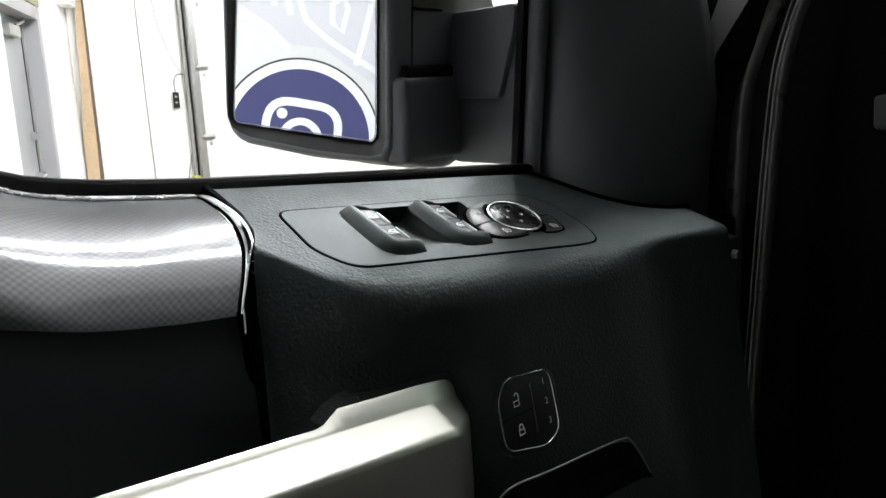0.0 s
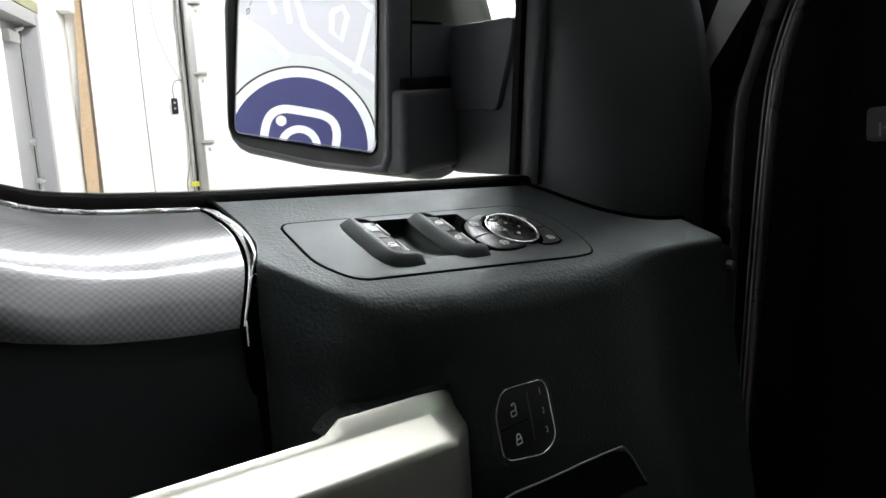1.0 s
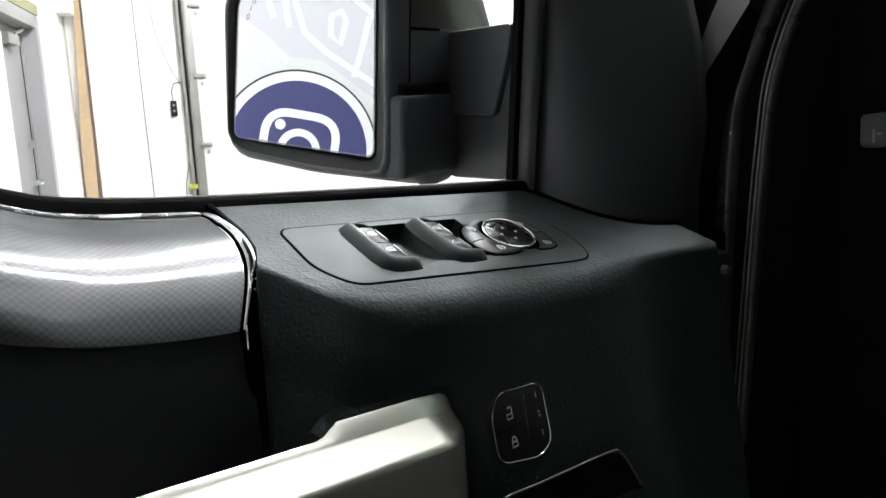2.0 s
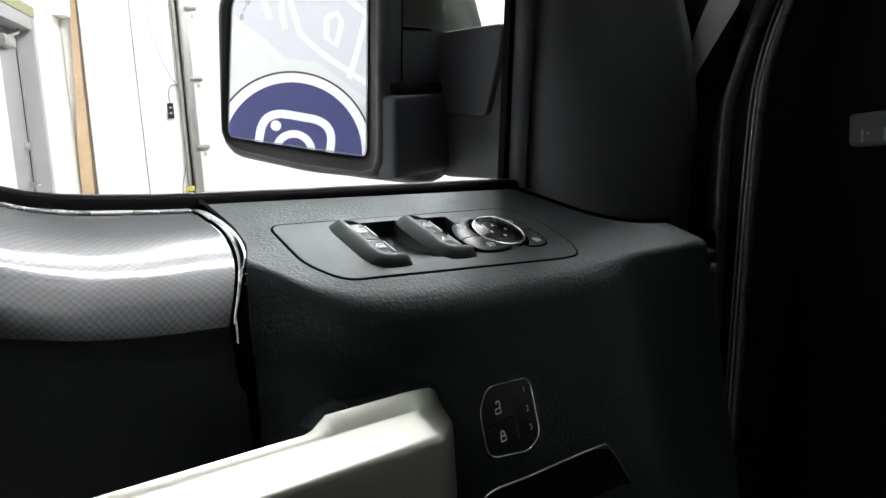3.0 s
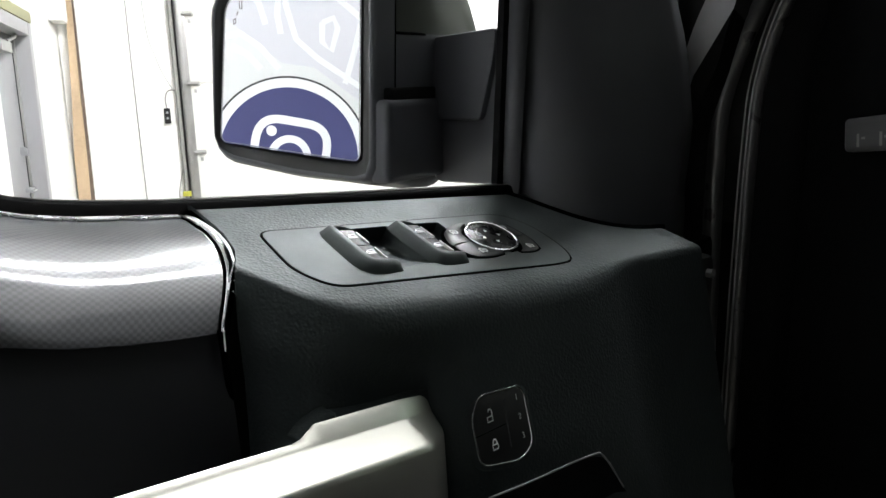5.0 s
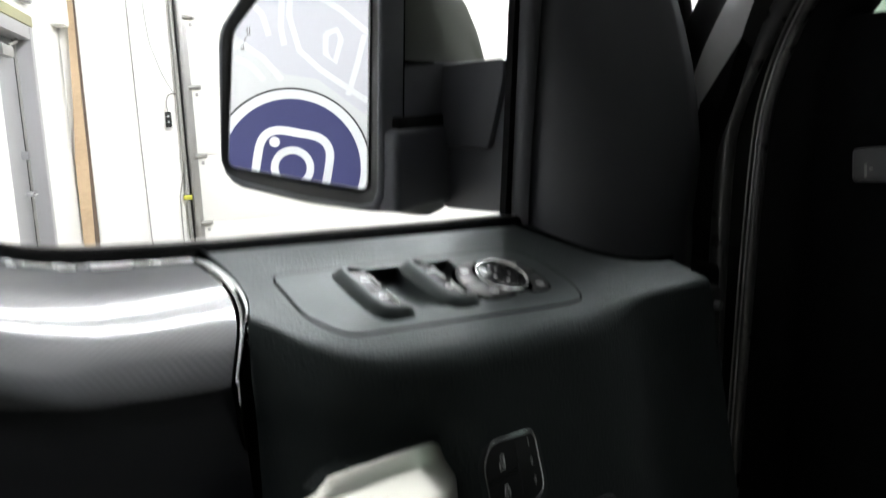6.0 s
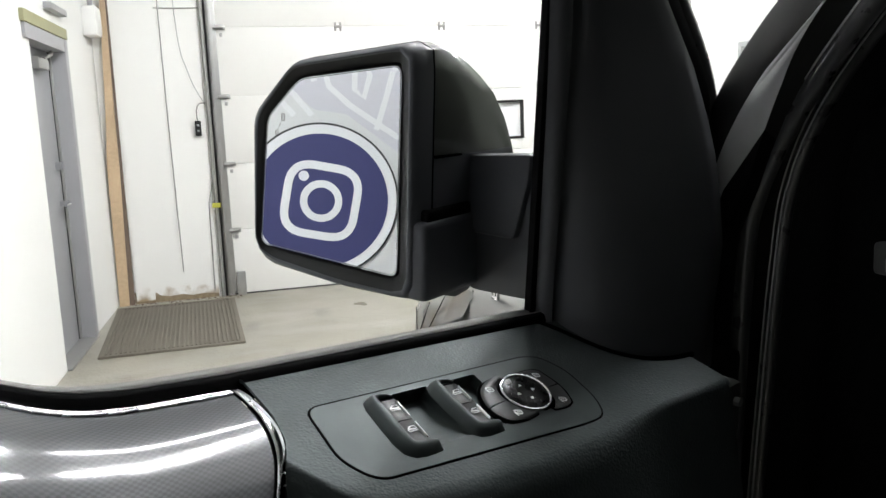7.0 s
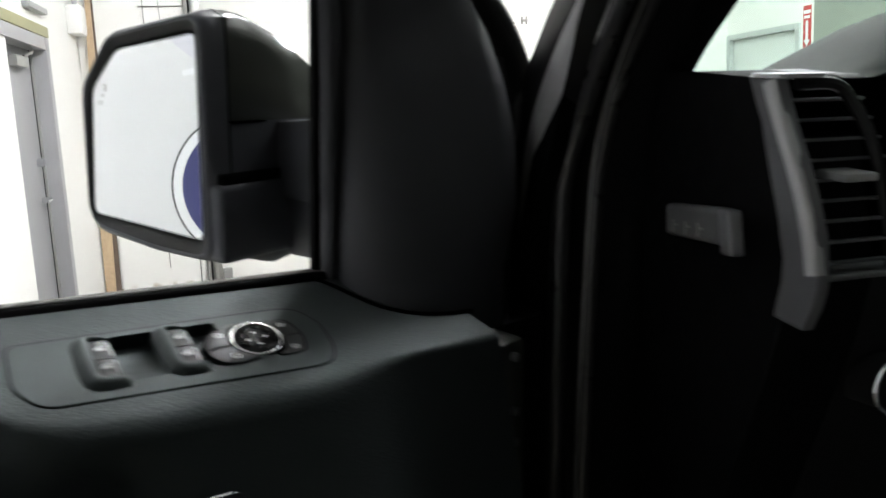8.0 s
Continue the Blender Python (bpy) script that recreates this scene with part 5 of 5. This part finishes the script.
def shell():
    g = grown(rim, 0.0045)
    rows = []
    for h, su, st, sb in SHELL:
        swell = 0.007 * math.sin(math.pi * min(1.0, (-h - 0.013) / 0.15))
        rows.append([on_mirror(0.104 - (0.104 - p.x) * su + swell * max(0.0, 1 - abs(p.y - 0.045) / 0.09) * (p.x > 0.05), -0.03 + (p.y + 0.03) * (st if p.y > -0.03 else sb), h) for p in g])
    bm = loft(rows, True)
    bm.verts.ensure_lookup_table()
    n = len(g)
    bm.faces.new(bm.verts[-n:])
    return bm


def cut(bm, co, no, clear_outer):
    geom = bm.verts[:] + bm.edges[:] + bm.faces[:]
    bmesh.ops.bisect_plane(bm, geom=geom, plane_co=co, plane_no=no, clear_outer=clear_outer, clear_inner=not clear_outer)
    return bm


split = on_mirror(0, 0.0215, 0)
part("painted_cap", cut(shell(), split, mu_, False), PAINT, mirror, "dark glossy painted cap", angle=60)
low = part("lower_shell", cut(shell(), split, mu_, True), RIM_LIT, mirror, "black textured lower shell", angle=60)
# step on the inboard side; the shaded scoop above it is a dark slab


def slab_on_mirror(u0, u1, v0, v1, h0, h1, bevel):
    bm = box((u0, v0, h0), (u1, v1, h1), bevel, 3)
    for v in bm.verts:
        v.co = on_mirror(v.co.x, v.co.y, v.co.z)
    return bm


part("cap_gap", slab_on_mirror(0.085, 0.1044, 0.0195, 0.0225, -0.12, -0.014, 0.001), GAP_BLACK, low)
part("scoop_shade", slab_on_mirror(0.086, 0.1046, -0.049, -0.034, -0.100, 0.004, 0.004), SEAL, low)
part("step", slab_on_mirror(0.080, 0.1085, -0.133, -0.046, -0.106, 0.0125, 0.008), RIM_LIT, low)


# arm to the door
def facing(y):
    return lambda u, v, h: Vector((u, y - h, v))


cover = rounded([(-0.4765, 1.728), (-0.3990, 1.729), (-0.3785, 1.797), (-0.3755, 1.8245), (-0.4755, 1.8165)], 0.007, 4)
part("arm_cover", plate(cover, facing(0.7400), -0.006, 0.013, 0.004), TEXTURED, mirror, "black textured arm cover")
body = rounded([(-0.4800, 1.6555), (-0.3960, 1.6600), (-0.3450, 1.668), (-0.3450, 1.8200), (-0.4700, 1.8120), (-0.4785, 1.76)], 0.012, 4)
part("arm", plate(body, facing(0.7900), -0.01, 0.055, 0.006), TEXTURED, mirror, "black textured arm")
part("arm_joint", tube([(-0.470, 0.785, 1.668), (-0.470, 0.785, 1.80)], 0.020, 16), BLACK_DEEP, mirror)
# small warning symbols in the glass
bm = stroke([(-0.1085, 0.053), (-0.1045, 0.053), (-0.1045, 0.0615), (-0.1085, 0.0615)], 0.0006, on_mirror, 0.0002, 0.0004, True)
stroke([(-0.1195, 0.036), (-0.1155, 0.0375), (-0.1155, 0.0425), (-0.1195, 0.041)], 0.0006, on_mirror, 0.0002, 0.0004, True, bm)
stroke([(-0.1135, 0.046), (-0.111, 0.050)], 0.0006, on_mirror, 0.0002, 0.0004, False, bm)
part("warning_symbol", bm, PIPE, mirror, "small grey warning symbols")

# ---------------------------------------------------------------- truck cab (front towards -x, open side at y 0.77)
CAB = TRUCK @ Matrix.Translation((-0.025, 0.018, 0.0))
DASH = TRUCK @ Matrix.Translation((0.003, 0.013, 0.0))
def wheel_at(x, y, owner, fix):
    """A wheel on the floor: a round-shouldered tyre with a dished rim. fix leads from the shop to the owner's space."""
    n, r0 = 32, 0.40
    turn = [2 * math.pi * i / n for i in range(n)]
    rows = [[fix @ Vector((x + r * math.cos(a), y + d, r0 + r * math.sin(a))) for a in turn] for r, d in ((0.22, -0.10), (0.32, -0.125), (0.38, -0.115), (0.40, -0.08), (0.40, 0.08), (0.38, 0.115), (0.32, 0.125), (0.22, 0.10))]
    w = part("wheel", loft(rows, True), RUBBER, owner, "black rubber tyre")
    rows = [[fix @ Vector((x + r * math.cos(a), y + d, r0 + r * math.sin(a))) for a in turn] for r, d in ((0.225, -0.10), (0.20, -0.06), (0.08, -0.05), (0.06, -0.08))]
    part("rim", loft(rows, True, True), GALV, w, "grey metal rim")


cab = thing("truck_cab", (0.3, 1.6, 0.75), CAB, label="dark metallic truck cab with its driver side open", category="truck cab")
S1 = [(-0.615, 0.738, 0.9), (-0.618, 0.740, 1.2), (-0.630, 0.746, 1.44), (-0.652, 0.760, 1.68), (-0.650, 0.768, 1.76), (-0.612, 0.778, 1.852), (-0.520, 0.778, 1.964), (-0.395, 0.78, 2.085), (-0.2, 0.80, 2.175), (0.1, 0.83, 2.22), (1.0, 0.84, 2.23)]
S2 = [(-0.619, 0.778, 0.9), (-0.621, 0.780, 1.2), (-0.630, 0.787, 1.44), (-0.643, 0.801, 1.68), (-0.639, 0.808, 1.78), (-0.602, 0.815, 1.875), (-0.509, 0.815, 1.985), (-0.382, 0.818, 2.10), (-0.19, 0.835, 2.19), (0.1, 0.86, 2.23), (1.0, 0.87, 2.24)]
OUTE = [(-0.735, 0.725, 0.9), (-0.735, 0.728, 1.2), (-0.735, 0.732, 1.44), (-0.735, 0.738, 1.70), (-0.725, 0.745, 1.84), (-0.695, 0.765, 1.925), (-0.63, 0.79, 2.015), (-0.52, 0.80, 2.095), (-0.32, 0.82, 2.185), (0.05, 0.85, 2.25), (1.0, 0.86, 2.26)]
INNE = [(-0.62, 0.87, 0.9), (-0.62, 0.87, 1.2), (-0.62, 0.87, 1.44), (-0.615, 0.875, 1.70), (-0.605, 0.885, 1.80), (-0.588, 0.895, 1.866), (-0.50, 0.900, 1.955), (-0.35, 0.905, 2.08), (-0.17, 0.92, 2.165), (0.12, 0.94, 2.21), (1.0, 0.95, 2.22)]
p1, p2, po, pi = (smooth_path(s, 6) for s in (S1, S2, OUTE, INNE))
part("door_seal", tube(p1, 0.0115, 16), RUBBER, cab, "black rubber door seal")
part("door_seal", tube(p2, 0.0090, 16), RUBBER, cab, "black rubber inner seal")
# A reflection on the dark jamb is painted as a tapering grey band.
secs, jamb = [], []
for a, b in zip(po, p1):
    e = b + Vector((0.002, 0.008, 0))
    m = a.lerp(e, 0.62) + Vector((0, -0.040, 0))
    q = a.lerp(e, 0.3) + Vector((-0.004, -0.034, 0))
    secs.append([a + Vector((0, 0.05, 0)), a, q, m.lerp(q, 0.15), m])
    w = table(m.z, [(1.70, 0.9), (1.784, 2.0), (1.84, 1.75), (1.863, 1.55), (1.89, 1.3), (1.915, 0.9), (1.945, 0.3), (1.97, 0.08)])
    o = Vector((table(m.z, [(1.80, 0.002), (1.885, 0.003), (1.915, 0.006), (1.945, 0.018), (1.97, 0.022)]), 0.001, 0))
    secs[-1].append(m + o)
    jamb.append([m + o, m + o + Vector((0.013 * w, 0.0012 * w, 0)), m + o + Vector((0.026 * w, 0.0060 * w, 0)), e])
pillar = part("windscreen_pillar", loft(secs), BLACK_DEEP, cab, "black windscreen pillar", angle=60)
cut_z = [i for i, q in enumerate(jamb) if q[0].z > 1.760][0]


def column(j, lo, hi, n):
    """Points along one column of the jamb, from row lo to row hi."""
    out = []
    for i in range(n):
        f = lerp(lo, hi, i / (n - 1))
        k = min(int(f), len(jamb) - 2)
        out.append(jamb[k][j].lerp(jamb[k + 1][j], f - k))
    return out


FOOT = (-4.5, 0.5, 5.5, 6.0)
upper = [column(j, cut_z + FOOT[j], len(jamb) - 1, 40) for j in range(3)]
inner = [column(j, cut_z + FOOT[j], len(jamb) - 1, 40) for j in (2, 3)]
lower = [column(j, 0, cut_z + FOOT[j], 30) for j in range(4)]
part("jamb_face", loft([list(q) for q in zip(*upper)]), JAMB_SHEEN, pillar, "jamb face with its reflection painted in grey", angle=60)
part("jamb_inner", loft([list(q) for q in zip(*inner)]), BLACK_DEEP, pillar, "black inner jamb", angle=60)
# Black where the painted reflection stops.
part("jamb_foot", loft([list(q) for q in zip(*lower)]), SEAL, pillar, "lower jamb, black below the painted reflection", angle=60)


def along(path, off, reach):
    """The path moved sideways by reach, square to its run."""
    out = []
    for i, q in enumerate(path):
        run = (path[min(i + 1, len(path) - 1)] - path[max(i - 1, 0)]).normalized()
        side = off - run * off.dot(run)
        out.append(q + side.normalized() * reach)
    return out


# Gloss highlights on the seals are drawn as thin pale tubes.
for path, off, reach in ((p1, Vector((-1, -1, 0)), 0.0122), (p2, Vector((-1, -0.95, 0)), 0.0097), (p2, Vector((0.4, -1, 0)), 0.0097)):
    part("seal_line", tube(along(path, off, reach), 0.0012, 6), SEAL_GLINT, cab, "painted highlight line along the seal")
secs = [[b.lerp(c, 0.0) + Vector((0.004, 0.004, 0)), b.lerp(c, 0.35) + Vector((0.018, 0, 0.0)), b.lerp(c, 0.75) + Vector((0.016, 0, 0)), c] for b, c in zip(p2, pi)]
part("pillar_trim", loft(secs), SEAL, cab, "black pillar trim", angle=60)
secs = [[a, a.lerp(c, 0.5) + Vector((-0.02, 0, 0.01)), c] for a, c in zip([q + Vector((0, 0.05, 0)) for q in po], pi)]
part("pillar_outer", loft(secs), BLACK_DEEP, cab, angle=60)
# windscreen, roof and the rest of the shell
g = part("windscreen", loft([[(-0.72, 0.86, 1.80), (-0.72, 1.6, 1.83), (-0.70, 2.44, 1.80)], [(-0.17, 0.93, 2.19), (-0.19, 1.6, 2.22), (-0.17, 2.38, 2.19)]]), SCREEN, cab, "green-tinted windscreen")
g.visible_shadow = False
LEVEL = CAB.inverted()


def level(bm):
    """Moves what is drawn in the shop's coordinates into the truck's space."""
    bm.transform(LEVEL)
    return bm


part("roof", level(box((-0.17, 0.84, 1.765), (1.40, 2.50, 1.82), 0.02)), PAINT, cab)
part("headliner", level(box((-0.12, 0.92, 1.715), (1.35, 2.40, 1.745), 0.01)), HEADLINER, cab)
part("rear_wall", level(box((1.32, 0.84, 0.45), (1.38, 2.46, 1.76), 0.01)), HEADLINER, cab)
part("cab_floor", level(box((-0.80, 0.80, 0.42), (1.32, 2.46, 0.48), 0.01)), HEADLINER, cab)
bm = box((-0.80, 2.42, 0.42), (1.38, 2.48, 1.22), 0.01)
box((0.45, 2.40, 1.22), (0.60, 2.46, 1.76), 0.01, bm=bm)
part("far_side", level(bm), HEADLINER, cab)
# Out of view; added to block reflections from the cab's side.
part("unseen_rear_side", level(box((0.62, 0.80, 0.42), (1.38, 0.86, 1.76), 0.02)), PAINT, cab, "unseen closed rear side of the cab, added to block reflections")
for y in (0.90, 2.36):
    wheel_at(1.0, y, cab, LEVEL)
part("sill_panel", level(box((-0.78, 0.74, 0.28), (1.38, 0.86, 0.47), 0.02)), PAINT, cab)
part("firewall", level(box((-0.88, 0.80, 0.40), (-0.74, 2.46, 1.16), 0.02)), BLACK_DEEP, cab)

# dash
dash = thing("dashboard", (-0.5, 1.6, 1.1), DASH, label="black truck dashboard with grey edge trim and an air vent", category="dashboard")
prof_d = [(-0.70, 1.15), (-0.70, 1.80), (-0.66, 1.850), (-0.60, 1.864), (-0.555, 1.866), (-0.446, 1.862), (-0.434, 1.855), (-0.410, 1.80), (-0.384, 1.70), (-0.380, 1.672), (-0.392, 1.61), (-0.42, 1.52), (-0.46, 1.40), (-0.52, 1.15)]
rows = []
for y, s in ((0.857, 0.985), (0.859, 1.0), (0.95, 1.0)):
    c = (-0.55, 1.55)
    rows.append([(lerp(c[0], p[0], s), y, lerp(c[1], p[1], s)) for p in prof_d])
bm = loft(rows, True)
bm.verts.ensure_lookup_table()
bm.faces.new([bm.verts[i] for i in range(len(prof_d))][::-1])
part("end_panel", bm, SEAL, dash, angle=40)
rows = [[(p[0] - (0.03 if 5 <= j <= 9 else 0), y, p[1]) for j, p in enumerate(prof_d)] for y in (0.95, 1.6, 2.42)]
part("body", loft(rows, True, True), BLACK_DEEP, dash, angle=40)
strip = [(-0.4417, 1.8636), (-0.431, 1.8421), (-0.4204, 1.8249), (-0.4068, 1.7863), (-0.3877, 1.7405), (-0.3759, 1.7039), (-0.3759, 1.681), (-0.3799, 1.665), (-0.3829, 1.6476), (-0.3443, 1.6462), (-0.3345, 1.6673), (-0.3294, 1.6879), (-0.3301, 1.7016), (-0.3355, 1.7314), (-0.3492, 1.7634), (-0.3632, 1.7906), (-0.3864, 1.8292), (-0.4027, 1.8618)]
rows = []
for y, s in ((0.8485, 0.93), (0.8465, 0.98), (0.848, 1.0), (0.858, 1.0)):
    c = (-0.385, 1.75)
    rows.append([(lerp(c[0], p[0], s), y, lerp(c[1], p[1], 1 - (1 - s) * 0.3)) for p in strip])
part("edge_trim", loft(rows, True, True), DASH_GREY, dash, "grey edge trim", angle=40)
# The light caught by the trim's rounded edge is painted as paler grey.
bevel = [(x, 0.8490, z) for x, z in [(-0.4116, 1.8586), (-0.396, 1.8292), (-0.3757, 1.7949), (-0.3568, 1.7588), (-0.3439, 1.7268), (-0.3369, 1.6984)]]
part("lit_bevel", tube(smooth_path(bevel, 4), 0.0088, 14), DASH_LIGHT, dash, "rounded bevel, its highlight painted as pale grey", angle=60)
lid = [(-0.437, 0.846), (-0.398, 0.846), (-0.392, 0.890), (-0.412, 0.892), (-0.430, 0.882)]
part("top_plate", plate(rounded(lid, 0.003, 3), lambda u, v, h: Vector((u, v, 1.8665 + h)), -0.004, 0.0, 0.0012), DASH_LIGHT, dash, "pale grey plate over the vent")
# vent: frame, slats, tab
vent = part("vent_frame", tube(smooth_path([(-0.402, 0.868, 1.857), (-0.398, 0.905, 1.856), (-0.392, 0.922, 1.838), (-0.378, 0.936, 1.80), (-0.362, 0.946, 1.73), (-0.354, 0.947, 1.692)], 5), 0.006, 8), BLACK_DEEP, dash, "black vent surround")
# Black sheet in place of the shade behind the slats.
part("vent_cavity_shade", loft([[(-0.425, 0.872, 1.86), (-0.385, 0.872, 1.68)], [(-0.425, 0.99, 1.86), (-0.385, 0.99, 1.68)]]), GAP_BLACK, vent)
for i in range(9):
    z = 1.843 - 0.0176 * i
    x = lerp(-0.400, -0.352, i / 8)
    bm = box((-0.010, 0.0, -0.0013), (0.0, 0.075 + 0.006 * min(i, 3), 0.0013), 0.0008)
    bmesh.ops.rotate(bm, cent=(0, 0, 0), matrix=Matrix.Rotation(radians(-8), 3, "Y"), verts=bm.verts)
    bmesh.ops.translate(bm, verts=bm.verts, vec=(x, 0.866, z))
    part("slat", bm, DASH_GREY, vent)
part("vent_tab", box((-0.398, 0.892, 1.772), (-0.360, 0.928, 1.780), 0.003), DASH_LIGHT, vent, "bright vent tab")
part("lower_bar", box((-0.38, 0.868, 1.687), (-0.346, 0.99, 1.693), 0.0028), DASH_GREY, vent)
# the dash's reflection in the windscreen as a solid hump, and the instrument hood
rows = []
for x, k in ((-0.64, 0.6), (-0.62, 0.9), (-0.58, 1.0), (-0.53, 0.96), (-0.49, 0.8), (-0.46, 0.45)):
    rows.append([(x, y, 1.850 + (z - 1.850) * k) for y, z in ((0.94, 1.850), (0.965, 1.856), (1.0, 1.868), (1.047, 1.892), (1.10, 1.917), (1.15, 1.934), (1.25, 1.950), (1.45, 1.95), (1.6, 1.92), (1.66, 1.86))])
part("pad_reflection", loft(rows, False, True), PAD_REFLECTION, dash, "grey-green hump standing for the windscreen's dash reflection", angle=60)
rows = []
for x, k in ((-0.56, 0.97), (-0.50, 1.0), (-0.44, 1.0), (-0.425, 0.99), (-0.42, 0.96)):
    rows.append([(x, 1.27 + (y - 1.20) * k, 1.80 + (z - 1.80) * k) for y, z in ((0.988, 1.68), (0.990, 1.80), (0.991, 1.846), (0.994, 1.868), (1.004, 1.888), (1.026, 1.905), (1.06, 1.918), (1.12, 1.927), (1.25, 1.928), (1.34, 1.915), (1.40, 1.88), (1.42, 1.80))])
part("instrument_hood", loft(rows, False, True), HOOD_GREY, dash, "pale grey hood over the instruments", angle=60)
# lamp knob
kn = thing("lamp_knob", (-0.40, 0.985, 1.55), DASH, label="black rotary lamp switch with a bright ring", category="knob")
part("knob", tube([(-0.42, 0.985, 1.56), (-0.365, 0.985, 1.568)], 0.028, 24), BLACK_DEEP, kn)
part("ring", tube([(-0.364, 0.985 + 0.031 * math.cos(a), 1.568 + 0.031 * math.sin(a)) for a in (2 * math.pi * i / 32 for i in range(33))], 0.003, 8, False), CHROME, kn, "bright ring")
# control stalk
st = thing("control_stalk", (-0.48, 0.85, 1.70), DASH, label="dark grey control stalk with small pale symbols", category="stalk")
SD = (Vector((-0.383, 0.82, 1.733)) - Vector((-0.572, 0.863, 1.705))).normalized()
SU = Vector((0, 0, 1)) - SD * SD.z
SU.normalize()
SO = SD.cross(SU) * -1
S0 = Vector((-0.552, 0.838, 1.708))
if SO.y > 0:
    SO = -SO


def on_stalk(u, v, h):
    return S0 + SD * u + SU * v + SO * h


bm = box((-0.016, -0.018, -0.018), (0.140, 0.018, 0.0), 0.007, 3)
for v in bm.verts:
    v.co = on_stalk(*v.co)
part("body", bm, STALK_GREY, st)
bm = box((0.141, -0.025, -0.012), (0.166, 0.017, 0.002), 0.004, 3)
for v in bm.verts:
    v.co = on_stalk(v.co.x - 0.18 * v.co.y, v.co.y, v.co.z)
part("collar", bm, DASH_GREY, st, "grey collar")
for u in (0.012, 0.050, 0.086):
    bm = bmesh.new()
    stroke([(u, -0.013), (u, 0.001)], 0.004, on_stalk, 0.0002, 0.0006, False, bm)
    stroke([(u + 0.006, -0.004), (u + 0.012, -0.004)], 0.0025, on_stalk, 0.0002, 0.0006, False, bm)
    part("symbol", bm, DIM_MARK, st, "small pale symbol")
# support of the stalk and the column cover
part("root", box((-0.56, 0.86, 1.67), (-0.43, 0.90, 1.70), 0.01), BLACK_DEEP, st)

# bonnet and wing outside
FRONT_END = Matrix.Translation((-0.039, 0.007, -0.345))
wing_ob = thing("bonnet_and_wing", (-1.5, 1.6, 0.7), FRONT_END, label="dark metallic truck bonnet and front wing with fine seams", category="truck body")
sect = [(0.70, 0.70), (0.685, 1.0), (0.690, 1.20), (0.705, 1.32), (0.735, 1.385), (0.80, 1.415), (0.90, 1.425), (0.98, 1.45), (1.2, 1.50), (1.6, 1.52), (2.0, 1.50), (2.3, 1.42), (2.46, 1.36), (2.5, 1.0), (2.5, 0.7)]
rows = []
for x, dy, dz in ((-0.74, 0.0, 0.0), (-1.1, 0.0, -0.005), (-1.5, 0.0, -0.02), (-1.85, 0.005, -0.045), (-2.05, 0.02, -0.07), (-2.16, 0.05, -0.10), (-2.22, 0.10, -0.16), (-2.24, 0.16, -0.30)):
    rows.append([(x, y + dy * (1 if y < 1.6 else -1), z + dz) for y, z in sect])
part("wing_and_bonnet", loft(rows, False), FENDER_GREY, wing_ob, angle=50)
part("bonnet_gap", tube(smooth_path([(-0.76, 0.955, 1.442), (-1.2, 0.955, 1.436), (-1.7, 0.96, 1.412), (-2.05, 0.975, 1.365)]), 0.006, 6), GAP_BLACK, wing_ob)
seams = [[(-2.03, 0.719, 1.257), (-1.935, 0.694, 1.200)], [(-1.894, 0.722, 1.300), (-1.90, 0.706, 1.255), (-1.908, 0.692, 1.212)], [(-1.771, 0.733, 1.347), (-1.79, 0.714, 1.30), (-1.821, 0.697, 1.248)], [(-1.655, 0.765, 1.372), (-1.60, 0.742, 1.353), (-1.57, 0.726, 1.337)]]
for q in seams:
    part("seam", tube(smooth_path(q, 4), 0.0016, 6), BLACK_DEEP, wing_ob, "dark seam")
bm = loft([[(-1.735, 0.752, 1.371), (-1.700, 0.700, 1.294)], [(-1.675, 0.752, 1.378), (-1.640, 0.703, 1.306)], [(-1.60, 0.748, 1.376), (-1.58, 0.712, 1.328)]])
part("wing_panel", bm, FENDER_DARK, wing_ob, "darker grey wing panel")
bm = box((-1.525, 0.765, 1.386), (-1.505, 0.772, 1.406), 0.003)
box((-1.497, 0.765, 1.378), (-1.491, 0.772, 1.410), 0.002, bm=bm)
box((-1.525, 0.765, 1.378), (-1.497, 0.772, 1.382), 0.001, bm=bm)
part("wing_badge", bm, CHROME, wing_ob, "bright chrome wing badge")
for y in (0.86, 2.34):
    wheel_at(-1.55, y, wing_ob, FRONT_END.inverted())
